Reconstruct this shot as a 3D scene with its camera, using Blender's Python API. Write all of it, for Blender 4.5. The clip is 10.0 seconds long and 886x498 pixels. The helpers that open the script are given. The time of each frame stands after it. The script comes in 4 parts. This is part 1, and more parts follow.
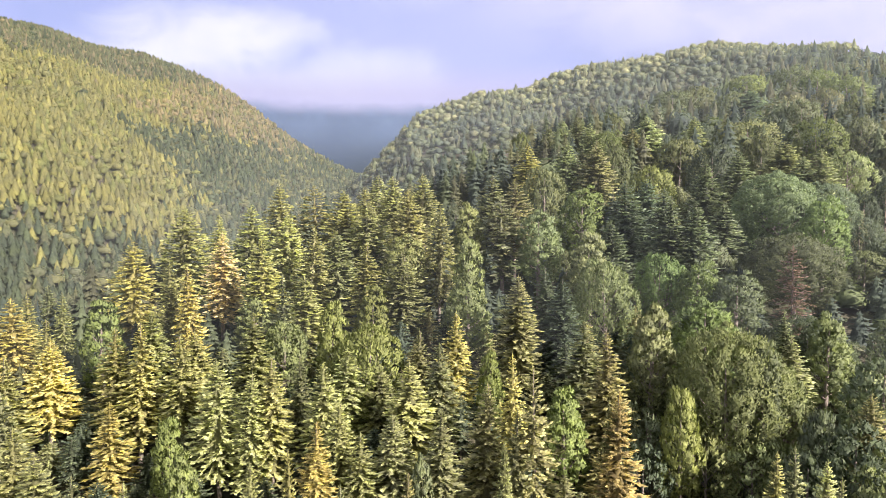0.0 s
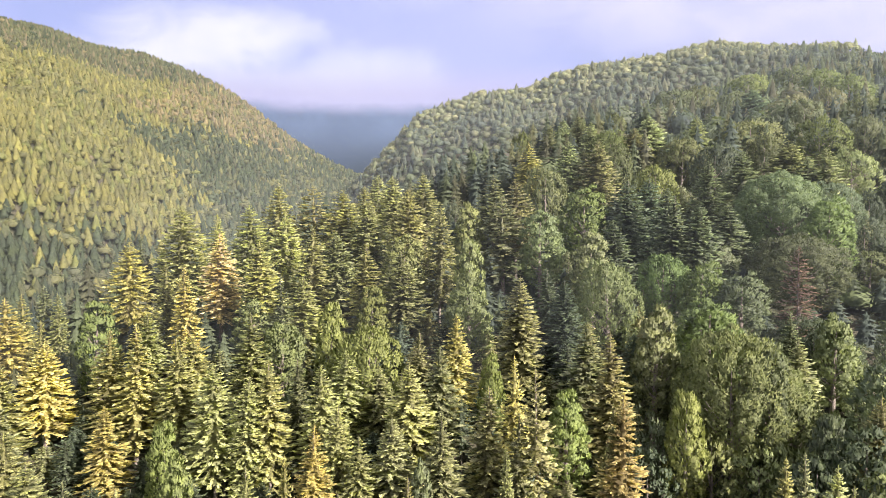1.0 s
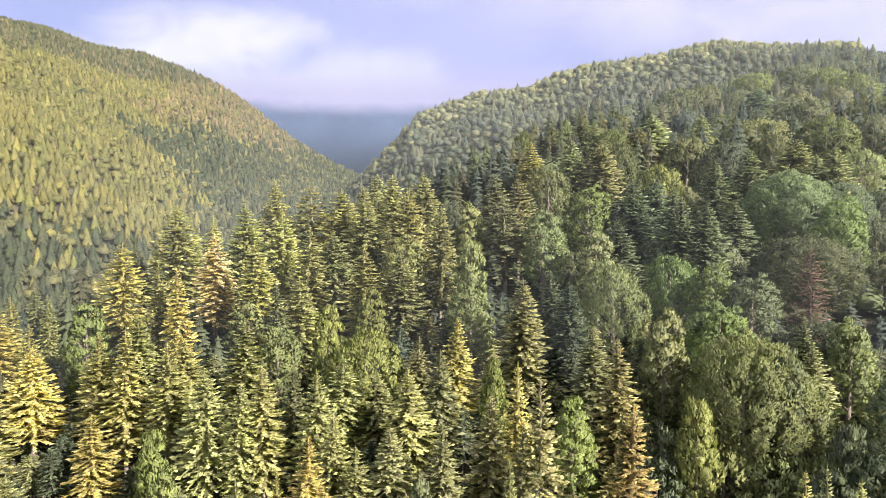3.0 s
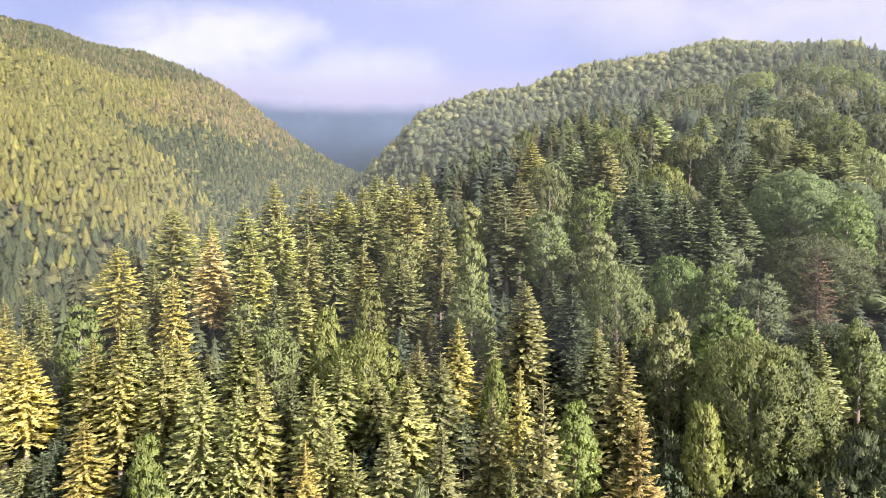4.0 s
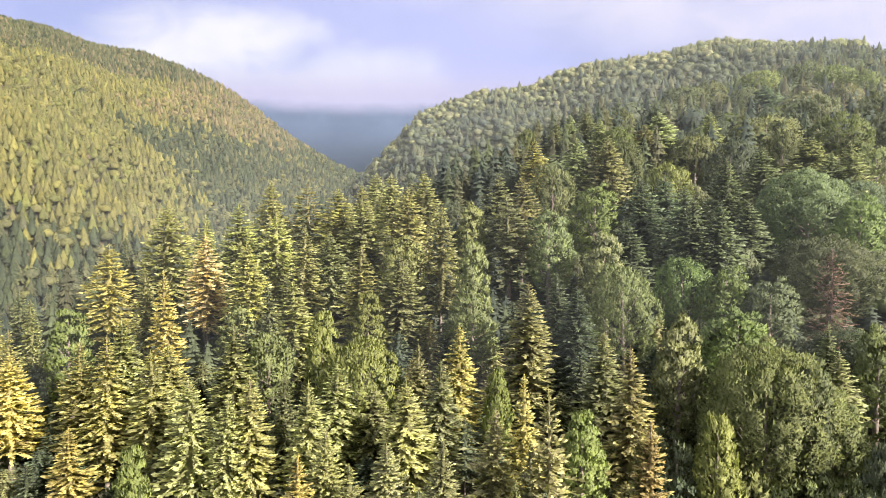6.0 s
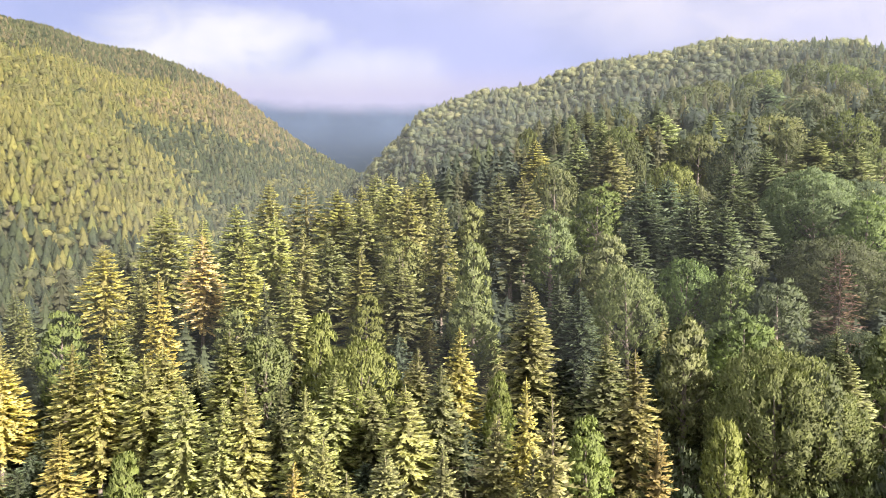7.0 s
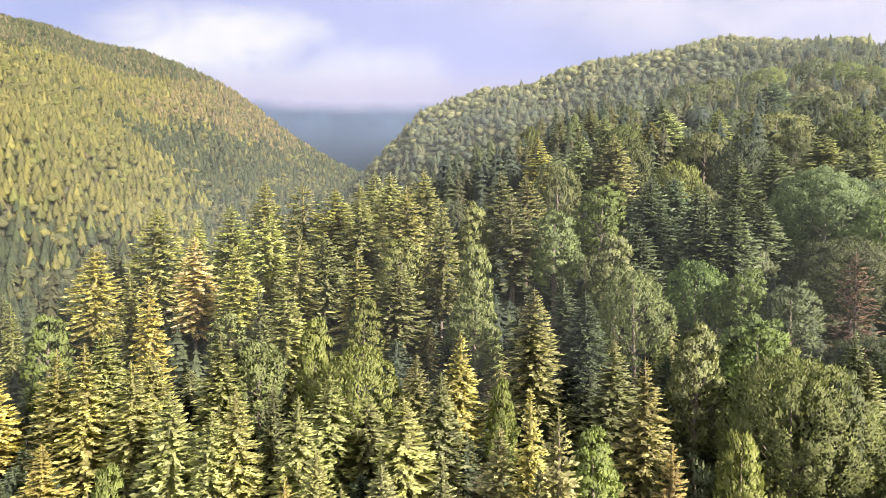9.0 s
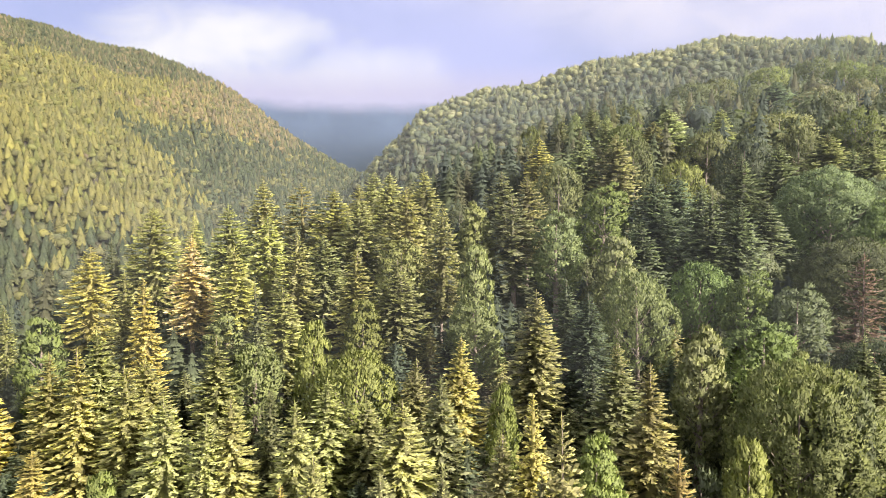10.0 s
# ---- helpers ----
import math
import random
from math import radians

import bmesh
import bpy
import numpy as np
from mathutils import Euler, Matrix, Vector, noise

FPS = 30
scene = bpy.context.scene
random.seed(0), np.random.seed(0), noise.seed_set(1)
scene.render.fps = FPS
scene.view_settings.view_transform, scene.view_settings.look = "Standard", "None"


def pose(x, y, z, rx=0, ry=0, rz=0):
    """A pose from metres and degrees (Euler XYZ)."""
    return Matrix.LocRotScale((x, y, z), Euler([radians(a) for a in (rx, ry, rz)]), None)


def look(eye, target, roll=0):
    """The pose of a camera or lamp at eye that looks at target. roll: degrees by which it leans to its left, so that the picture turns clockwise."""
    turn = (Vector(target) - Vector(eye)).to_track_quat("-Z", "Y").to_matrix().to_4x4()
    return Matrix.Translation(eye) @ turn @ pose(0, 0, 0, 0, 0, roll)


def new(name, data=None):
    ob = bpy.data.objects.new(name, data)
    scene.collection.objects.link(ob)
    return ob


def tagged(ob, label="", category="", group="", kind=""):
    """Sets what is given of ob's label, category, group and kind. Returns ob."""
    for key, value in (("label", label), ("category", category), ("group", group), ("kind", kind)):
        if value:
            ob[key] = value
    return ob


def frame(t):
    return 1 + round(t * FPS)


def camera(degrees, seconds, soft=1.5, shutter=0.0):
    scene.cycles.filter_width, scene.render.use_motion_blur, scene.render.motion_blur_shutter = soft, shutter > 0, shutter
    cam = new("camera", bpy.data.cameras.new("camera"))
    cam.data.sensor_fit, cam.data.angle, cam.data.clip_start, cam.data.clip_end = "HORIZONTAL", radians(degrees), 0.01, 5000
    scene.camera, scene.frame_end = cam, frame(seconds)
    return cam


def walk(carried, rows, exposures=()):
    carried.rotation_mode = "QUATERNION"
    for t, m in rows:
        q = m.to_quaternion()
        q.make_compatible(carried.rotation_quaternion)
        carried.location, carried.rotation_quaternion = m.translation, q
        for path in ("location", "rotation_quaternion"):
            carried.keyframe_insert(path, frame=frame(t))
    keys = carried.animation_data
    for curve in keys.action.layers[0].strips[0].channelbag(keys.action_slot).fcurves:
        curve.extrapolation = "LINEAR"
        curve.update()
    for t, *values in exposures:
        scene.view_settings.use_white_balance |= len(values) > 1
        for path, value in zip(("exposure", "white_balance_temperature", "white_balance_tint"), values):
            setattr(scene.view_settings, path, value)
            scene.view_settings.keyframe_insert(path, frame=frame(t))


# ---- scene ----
# ---------------------------------------------------------------- camera
cam = camera(70, 10.0, soft=0.6)
# seconds, share of the way, tilt in degrees
PATH = [(0.0, 0.000, 0.00), (0.5, 0.046, 0.00), (1.0, 0.092, 0.01), (1.5, 0.139, 0.03), (2.0, 0.185, 0.045), (2.5, 0.233, 0.045), (4.0, 0.385, -0.01), (4.5, 0.437, -0.01),
        (5.0, 0.488, 0.00), (5.5, 0.540, 0.00), (7.0, 0.697, 0.01), (7.5, 0.751, 0.00), (8.0, 0.803, -0.03), (8.5, 0.855, -0.055), (9.0, 0.905, -0.065), (9.5, 0.953, -0.06), (10.0, 1.000, -0.05)]
EYE_Z = 60.0
# seconds, stops, kelvin, tint: the picture grows slightly warmer on the way
EXPOSURES = ((0.0, 1.80, 6130, 18), (5.0, 1.80, 6300, 15), (10.0, 1.81, 6520, 13))
walk(cam, exposures=EXPOSURES, rows=[(t, pose(0.25 * s - 0.15 * s * (1 - s), 16.0 * s, EYE_Z + 0.42 * s - 0.65 * s * (1 - s), 87.29 + tilt, 0, 0.39 * s)) for t, s, tilt in PATH])

# ---------------------------------------------------------------- world, sun
SUN_AZ = radians(132)      # clockwise from the heading, so behind the camera and to its right
SUN_EL = radians(32)

world = bpy.data.worlds.new("morning_sky")
scene.world = world
world.use_nodes = True


class Nodes:
    """A short hand for building node trees."""

    def __init__(self, tree):
        self.tree = tree
        tree.nodes.clear()

    def add(self, kind, values=None, **settings):
        node = self.tree.nodes.new(kind)
        for key, value in settings.items():
            setattr(node, key, value)
        for key, value in (values or {}).items():
            if isinstance(value, bpy.types.NodeSocket):
                self.tree.links.new(value, node.inputs[key])
            else:
                node.inputs[key].default_value = value
        return node

    def math(self, operation, a, b=0.0, c=0.0):
        return self.add("ShaderNodeMath", {0: a, 1: b, 2: c}, operation=operation).outputs[0]

    def mix(self, fac, a, b, blend="MIX"):
        node = self.add("ShaderNodeMix", {0: fac, 6: a, 7: b}, data_type="RGBA", blend_type=blend)
        return node.outputs[2]

    def ramp(self, fac, low, high, a=0.0, b=1.0):
        return self.add("ShaderNodeMapRange", {0: fac, 1: low, 2: high, 3: a, 4: b}, interpolation_type="SMOOTHSTEP").outputs[0]

    def noise(self, vector, scale, detail=4.0, rough=0.55, distort=0.0):
        return self.add("ShaderNodeTexNoise", {"Vector": vector, "Scale": scale, "Detail": detail, "Roughness": rough, "Distortion": distort})


def build_sky():
    n = Nodes(world.node_tree)
    way = n.add("ShaderNodeTexCoord").outputs["Generated"]
    sky = n.add("ShaderNodeTexSky", sky_type="NISHITA", sun_disc=False, sun_elevation=SUN_EL, sun_rotation=SUN_AZ, air_density=1.0, dust_density=1.5)
    blue = n.mix(1.0, sky.outputs[0], (0.115, 0.105, 0.118, 1), "MULTIPLY")
    part = n.add("ShaderNodeSeparateXYZ", {0: way})
    x, y, z = part.outputs
    flat = n.math("MAXIMUM", n.math("ABSOLUTE", y), 0.05)
    u, v = n.math("DIVIDE", x, flat), n.math("DIVIDE", z, flat)
    # broken cloud sheets, flattened towards the horizon
    stretched = n.add("ShaderNodeMapping", {"Vector": way, "Scale": (1.0, 1.0, 1.9)}).outputs[0]
    sheets = n.noise(stretched, 3.2, 6.0, 0.55, 0.3).outputs[0]
    wisps = n.noise(stretched, 9.0, 5.0, 0.6, 0.6).outputs[0]
    cover = n.ramp(n.math("ADD", sheets, n.math("MULTIPLY", wisps, 0.25)), 0.45, 0.80, 0.62, 1.0)

    # the bright heap of cloud over the valley's mouth
    def heap(cu, cv, wu, wv):
        du = n.math("DIVIDE", n.math("SUBTRACT", u, cu), wu)
        dv = n.math("DIVIDE", n.math("SUBTRACT", v, cv), wv)
        far = n.math("ADD", n.math("MULTIPLY", du, du), n.math("MULTIPLY", dv, dv))
        far = n.math("ADD", far, n.math("MULTIPLY", n.math("SUBTRACT", wisps, 0.5), 2.6))
        return n.ramp(far, 1.5, -0.3)
    bright = n.math("MAXIMUM", heap(-0.38, 0.268, 0.21, 0.075), n.math("MULTIPLY", heap(-0.15, 0.226, 0.16, 0.048), 0.7))
    low = n.ramp(v, 0.25, 0.19)
    colour = n.mix(cover, blue, (0.50, 0.545, 0.86, 1))
    colour = n.mix(n.math("MULTIPLY", n.ramp(n.math("ADD", v, n.math("MULTIPLY", u, 0.30)), 0.28, 0.44), n.ramp(wisps, 0.3, 0.7, 0.55, 0.95)), colour, (0.75, 0.735, 0.85, 1))
    colour = n.mix(n.math("MULTIPLY", bright, 0.95), colour, (0.88, 0.88, 0.90, 1))
    colour = n.mix(n.math("MULTIPLY", low, 0.8), colour, (0.60, 0.57, 0.75, 1))
    toward = n.add("ShaderNodeVectorMath", {0: way, 1: (math.sin(SUN_AZ) * math.cos(SUN_EL), math.cos(SUN_AZ) * math.cos(SUN_EL), math.sin(SUN_EL))}, operation="DOT_PRODUCT").outputs["Value"]
    colour = n.mix(n.ramp(z, 0.40, 0.75, 0.0, 0.9), colour, (1.55, 1.52, 1.52, 1))
    colour = n.mix(n.ramp(toward, 0.15, 1.0), colour, (1.45, 1.35, 1.22, 1))
    n.add("ShaderNodeOutputWorld", {0: n.add("ShaderNodeBackground", {0: colour, 1: SKY_STRENGTH}).outputs[0]})


SKY_STRENGTH = 0.315
build_sky()

sun_data = bpy.data.lights.new("sun", "SUN")
sun_data.energy, sun_data.angle, sun_data.color = 5.0, radians(2.0), (1.0, 0.88, 0.73)
sun = new("sun", sun_data)
sun_way = Vector((math.sin(SUN_AZ) * math.cos(SUN_EL), math.cos(SUN_AZ) * math.cos(SUN_EL), math.sin(SUN_EL)))
sun.matrix_world = look(sun_way * 300, (0, 0, 0))


# ---------------------------------------------------------------- materials
def material(name):
    m = bpy.data.materials.new(name)
    m.use_nodes = True
    return m, Nodes(m.node_tree)


def foliage(name, source, glow=0.3, grain=1.3, gloss=0.65):
    """Leaves or needles. source: "object" takes the colour of the tree's own crown, "tone" the attributes of joined trees."""
    m, n = material(name)
    if source == "object":
        info = n.add("ShaderNodeObjectInfo")
        base = info.outputs["Color"]
        chance = info.outputs["Random"]
    else:
        base = n.add("ShaderNodeAttribute", attribute_name="hue").outputs["Color"]
        chance = n.add("ShaderNodeAttribute", attribute_name="tone").outputs["Fac"]
    island = n.add("ShaderNodeNewGeometry").outputs["Random Per Island"]
    place = n.add("ShaderNodeTexCoord").outputs["Object"]
    patch = n.noise(place, grain, 3.0).outputs[0]
    fine = n.noise(place, grain * 14, 3.0, 0.7).outputs[0]
    shade = n.ramp(n.math("ADD", n.math("MULTIPLY", patch, 0.5), n.math("MULTIPLY", fine, 0.5)), 0.34, 0.68, *{"needles": (0.6, 1.42), "leaves": (0.76, 1.26), "far_leaves": (0.80, 1.22)}[name])
    spread = {"needles": 0.40, "leaves": 0.16, "far_leaves": 0.12}[name]
    shade = n.math("MULTIPLY", shade, n.ramp(island, 0, 1, 1 - spread, 1 + spread))
    shade = n.math("MULTIPLY", shade, n.ramp(chance, 0, 1, 0.86, 1.14))
    grey = n.add("ShaderNodeCombineColor", {0: shade, 1: shade, 2: n.math("MULTIPLY", shade, n.ramp(patch, 0.3, 0.7, 1.12, 0.85))}).outputs[0]
    colour = n.mix(1.0, base, grey, "MULTIPLY")
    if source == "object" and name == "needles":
        # pale new growth at the ends of the boughs, with sunlit tips and inner shade painted in
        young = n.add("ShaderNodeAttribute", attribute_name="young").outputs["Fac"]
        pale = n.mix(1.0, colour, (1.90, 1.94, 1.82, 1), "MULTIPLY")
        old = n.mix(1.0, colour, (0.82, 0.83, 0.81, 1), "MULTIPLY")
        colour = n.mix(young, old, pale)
    body = n.add("ShaderNodeBsdfPrincipled", {"Base Color": colour, "Roughness": gloss, "Specular IOR Level": 0.13}).outputs[0]
    warm = n.mix(1.0, colour, (1.08, 1.14, 0.86, 1), "MULTIPLY")
    through_leaf = n.add("ShaderNodeBsdfTranslucent", {"Color": warm}).outputs[0]
    n.add("ShaderNodeOutputMaterial", {0: n.add("ShaderNodeMixShader", {0: glow, 1: body, 2: through_leaf}).outputs[0]})
    return m


def bark():
    m, n = material("bark")
    place = n.add("ShaderNodeTexCoord").outputs["Object"]
    tall = n.add("ShaderNodeMapping", {"Vector": place, "Scale": (6, 6, 1.2)}).outputs[0]
    grain = n.noise(tall, 3.0, 6.0, 0.65)
    colour = n.mix(n.ramp(grain.outputs[0], 0.3, 0.7), (0.07, 0.055, 0.045, 1), (0.24, 0.21, 0.18, 1))
    bump = n.add("ShaderNodeBump", {"Height": grain.outputs[0], "Strength": 0.6, "Distance": 0.05}).outputs[0]
    n.add("ShaderNodeOutputMaterial", {0: n.add("ShaderNodeBsdfPrincipled", {"Base Color": colour, "Roughness": 0.9, "Normal": bump}).outputs[0]})
    return m


def forest_floor():
    m, n = material("forest_floor")
    place = n.add("ShaderNodeTexCoord").outputs["Object"]
    wide, fine = n.noise(place, 0.06, 5.0).outputs[0], n.noise(place, 1.4, 6.0, 0.7).outputs[0]
    colour = n.mix(n.ramp(fine, 0.35, 0.65), (0.036, 0.028, 0.020, 1), (0.085, 0.066, 0.046, 1))
    colour = n.mix(n.ramp(wide, 0.38, 0.6, 0.3, 0.85), colour, (0.042, 0.056, 0.022, 1))
    bump = n.add("ShaderNodeBump", {"Height": fine, "Strength": 0.8, "Distance": 0.3}).outputs[0]
    n.add("ShaderNodeOutputMaterial", {0: n.add("ShaderNodeBsdfPrincipled", {"Base Color": colour, "Roughness": 0.95, "Normal": bump}).outputs[0]})
    return m


def far_mountain():
    """A wooded mountain some kilometres off, under the cloud's base: a glowing backdrop with the distance's haze
    painted into its blue.
    """
    m, n = material("far_mountain")
    place = n.add("ShaderNodeTexCoord").outputs["Object"]
    part = n.add("ShaderNodeSeparateXYZ", {0: place}).outputs
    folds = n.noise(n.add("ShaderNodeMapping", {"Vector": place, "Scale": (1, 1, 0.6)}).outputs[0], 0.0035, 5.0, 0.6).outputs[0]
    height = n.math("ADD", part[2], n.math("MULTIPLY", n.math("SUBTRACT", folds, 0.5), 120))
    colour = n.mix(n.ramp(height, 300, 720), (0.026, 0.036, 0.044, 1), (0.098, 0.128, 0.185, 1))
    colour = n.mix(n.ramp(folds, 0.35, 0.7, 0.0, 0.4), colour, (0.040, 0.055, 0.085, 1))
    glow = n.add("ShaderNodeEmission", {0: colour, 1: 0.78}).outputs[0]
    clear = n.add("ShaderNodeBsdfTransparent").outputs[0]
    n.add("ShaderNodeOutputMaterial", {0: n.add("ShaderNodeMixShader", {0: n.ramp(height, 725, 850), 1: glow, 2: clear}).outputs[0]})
    return m


def thin_haze():
    """A veil in place of haze that lets most light through and scatters a little of it."""
    m, n = material("thin_haze")
    place = n.add("ShaderNodeTexCoord").outputs["Object"]
    across, _, height = n.add("ShaderNodeSeparateXYZ", {0: place}).outputs
    drift = n.noise(n.add("ShaderNodeMapping", {"Vector": place, "Scale": (1, 1, 2.2)}).outputs[0], 0.006, 4.0, 0.5, 0.4).outputs[0]
    dense = n.math("MULTIPLY", n.ramp(drift, 0.3, 0.7, 0.4, 1.0), n.math("MULTIPLY", n.ramp(height, 170, 330, HAZE_DENSITY, 0.0), n.ramp(across, -260, -60, 0.08, 1.0)))
    body = n.add("ShaderNodeMixShader", {0: 0.5, 1: n.add("ShaderNodeBsdfDiffuse", {"Color": (0.76, 0.85, 0.97, 1)}).outputs[0], 2: n.add("ShaderNodeBsdfTranslucent", {"Color": (0.76, 0.85, 0.97, 1)}).outputs[0]}).outputs[0]
    n.add("ShaderNodeOutputMaterial", {0: n.add("ShaderNodeMixShader", {0: dense, 1: n.add("ShaderNodeBsdfTransparent").outputs[0], 2: body}).outputs[0]})
    return m


HAZE_DENSITY = 0.021
NEEDLES = foliage("needles", "object", 0.48, 1.1)
LEAVES = foliage("leaves", "object", 0.36, 0.9, 0.6)
FAR_LEAVES = foliage("far_leaves", "tone", 0.42, 0.12, 0.6)
BARK, FLOOR, MOUNTAIN, HAZE = bark(), forest_floor(), far_mountain(), thin_haze()


# ---------------------------------------------------------------- the land
def soft(v, width):
    """max(v, 0) with a rounded corner."""
    return 0.5 * (v + np.sqrt(v * v + width * width))


def lumps(x, y, size, seed):
    a, b, c = seed * 1.7, seed * 2.3, seed * 0.9
    return (np.sin(x / size + a + 0.8 * np.sin(y / size * 0.7 + b)) * np.cos(y / size * 0.9 + c + 0.6 * np.sin(x / size * 1.1 + a))
            + 0.5 * np.sin(x / size * 2.1 + b) * np.sin(y / size * 1.9 + a))


RIDGE_X = (-400, -200, -140, -82, -25, 38, 83, 123, 192, 238, 266, 363, 520, 900)
RIDGE_Z = (0, 12, 64, 110, 169, 194, 199, 213, 226, 235, 240, 239, 226, 199)


SLOPE_X = (-3000, -1100, -763, -617, -508, -393, -306, -237, -199, -100, 200)
SLOPE_Z = (452, 410, 383, 363, 333, 281, 230, 181, 154, 109, -30)


def past_crest(x, y):
    """How far a place lies beyond the spur's crest."""
    return -0.683 * (x + 40) + 0.73 * (y - 152) - np.interp(x, (22, 80, 130, 170, 260), (0, 26, 23, 17, 12))


def land(x, y):
    """Height of the ground. The spur ahead, the far ridge behind it, the slope across the valley, and the hill behind the camera."""
    x, y = np.asarray(x, float), np.asarray(y, float)
    spur = 2.4 + 0.077 * x + 0.314 * y - 4.2 * np.clip((118 - y) / 45, 0, 1)
    beyond = past_crest(x, y)
    edge = -(x + 68 + 0.05 * (y - 100))
    past = np.maximum(beyond, edge) + soft(8 - np.abs(beyond - edge), 4) * 0.2
    spur = spur - 0.62 * soft(past, 9)
    spur = spur - soft(spur - 158, 12)
    spur = spur + 1.2 * lumps(x, y, 23, 1.0)
    ridge = np.interp(x, RIDGE_X, RIDGE_Z) - 0.42 * soft(640 - y, 30) - 0.45 * soft(y - 640, 30) + 4 * lumps(x, y, 46, 2.0)
    slope = np.interp(x, SLOPE_X, SLOPE_Z) + 0.238 * (y - 1090) + 7
    slope = slope - 0.75 * soft(y - 1090, 20) + 9 * lumps(x, y, 120, 3.0) * np.clip((-x - 150) / 150, 0, 1) + 5 * lumps(x, y, 52, 4.0) * np.clip((-x - 120) / 100, 0, 1)
    slope = slope - soft(slope - 440, 30)
    floor = -6 + 0.02 * y + 2 * lumps(x, y, 60, 5.0)
    return np.maximum(np.maximum(spur, ridge), np.maximum(slope, floor))


def sheet():
    xs = np.unique(np.r_[np.linspace(-4800, -900, 30), np.linspace(-900, -120, 56), np.linspace(-120, 420, 76), np.linspace(420, 900, 25), np.linspace(900, 4800, 30)])
    ys = np.unique(np.r_[np.linspace(-4800, -300, 30), np.linspace(-300, 20, 40), np.linspace(20, 460, 70), np.linspace(460, 1200, 60), np.linspace(1200, 4800, 30)])
    gx, gy = np.meshgrid(xs, ys)
    far = np.maximum(np.abs(gx), np.abs(gy - 300))
    gz = land(gx, gy)
    gz = gz + (20 - gz) * np.clip((far - 1300) / 900, 0, 1)
    verts = np.stack([gx, gy, gz], -1).reshape(-1, 3)
    w, h = len(xs), len(ys)
    i = (np.arange(h - 1)[:, None] * w + np.arange(w - 1)).ravel()
    faces = np.stack([i, i + 1, i + w + 1, i + w], -1)
    me = bpy.data.meshes.new("ground")
    me.from_pydata(verts.tolist(), [], faces.tolist())
    me.polygons.foreach_set("use_smooth", np.ones(len(faces), bool))
    me.materials.append(FLOOR)
    return tagged(new("ground", me), "steep wooded mountain ground with brown litter and moss", "ground", kind="structure")


sheet()


def backdrop():
    bm = bmesh.new()
    cols = []
    for k in range(41):
        a = radians(-60 + 3 * k)
        x, y = 3600 * math.sin(a), 3600 * math.cos(a)
        cols.append([bm.verts.new((x * (1 + 0.06 * j), y * (1 + 0.06 * j), -150 + 300 * j)) for j in range(5)])
    for a, b in zip(cols, cols[1:]):
        for j in range(4):
            bm.faces.new((a[j], b[j], b[j + 1], a[j + 1]))
    me = bpy.data.meshes.new("backdrop")
    bm.to_mesh(me), bm.free()
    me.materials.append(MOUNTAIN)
    return tagged(new("backdrop", me), "distant blue wooded mountain under low cloud", "mountain", kind="structure")


backdrop()


# ---------------------------------------------------------------- trees, as meshes that many trees share
class Shape:
    """Collects vertices, faces and the way that each vertex faces."""

    def __init__(self):
        self.v, self.f, self.n, self.young = [], [], [], []

    def add(self, points, faces, facing, young=0.0):
        i = len(self.v)
        self.v += points
        self.f += [tuple(i + k for k in face) for face in faces]
        self.n += [facing] * len(points)
        self.young += list(young) if isinstance(young, tuple) else [young] * len(points)

    def kite(self, root, tip, side, belly=0.45, facing=None, young=0.0):
        mid = root.lerp(tip, belly)
        self.add([root, mid + side, tip, mid - side], [(0, 1, 2, 3)], facing or (tip - root).cross(side).normalized(), young)

    def tube(self, points, radii, sides=6):
        rings = []
        for p, r in zip(points, radii):
            rings.append(len(self.v))
            ways = [Vector((math.cos(2 * math.pi * k / sides), math.sin(2 * math.pi * k / sides), 0)) for k in range(sides)]
            self.v += [p + w * r for w in ways]
            self.n += ways
            self.young += [0.0] * sides
        for a, b in zip(rings, rings[1:]):
            self.f += [(a + k, a + (k + 1) % sides, b + (k + 1) % sides, b + k) for k in range(sides)]

    def mesh(self, name, mat):
        me = bpy.data.meshes.new(name)
        for k, face in enumerate(self.f):
            a, b, c = (self.v[j] for j in face[:3])
            if (b - a).cross(c - a).dot(self.n[face[0]] + self.n[face[1]] + self.n[face[2]]) < 0:
                self.f[k] = face[::-1]
        me.from_pydata([tuple(p) for p in self.v], [], self.f, shade_flat=False)
        me.materials.append(mat)
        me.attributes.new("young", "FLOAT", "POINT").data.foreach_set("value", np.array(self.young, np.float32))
        me.attributes.new("custom_normal", "FLOAT_VECTOR", "POINT").data.foreach_set("vector", np.array([tuple(n) for n in self.n], np.float32).ravel())
        return me


# the sprigs of a bough: how far out they leave it, turned how far aside, how long
SPRIGS = ((0.36, 0.75, 0.30), (0.44, -0.75, 0.30), (0.56, 0.70, 0.30), (0.64, -0.70, 0.29), (0.74, 0.60, 0.27), (0.80, -0.60, 0.26), (0.90, 0.25, 0.25), (0.93, -0.30, 0.22))

MANY_SPRIGS = tuple((0.28 + 0.057 * k, (0.80 - 0.045 * k) * (1 if k % 2 else -1), 0.31 - 0.006 * k) for k in range(12))


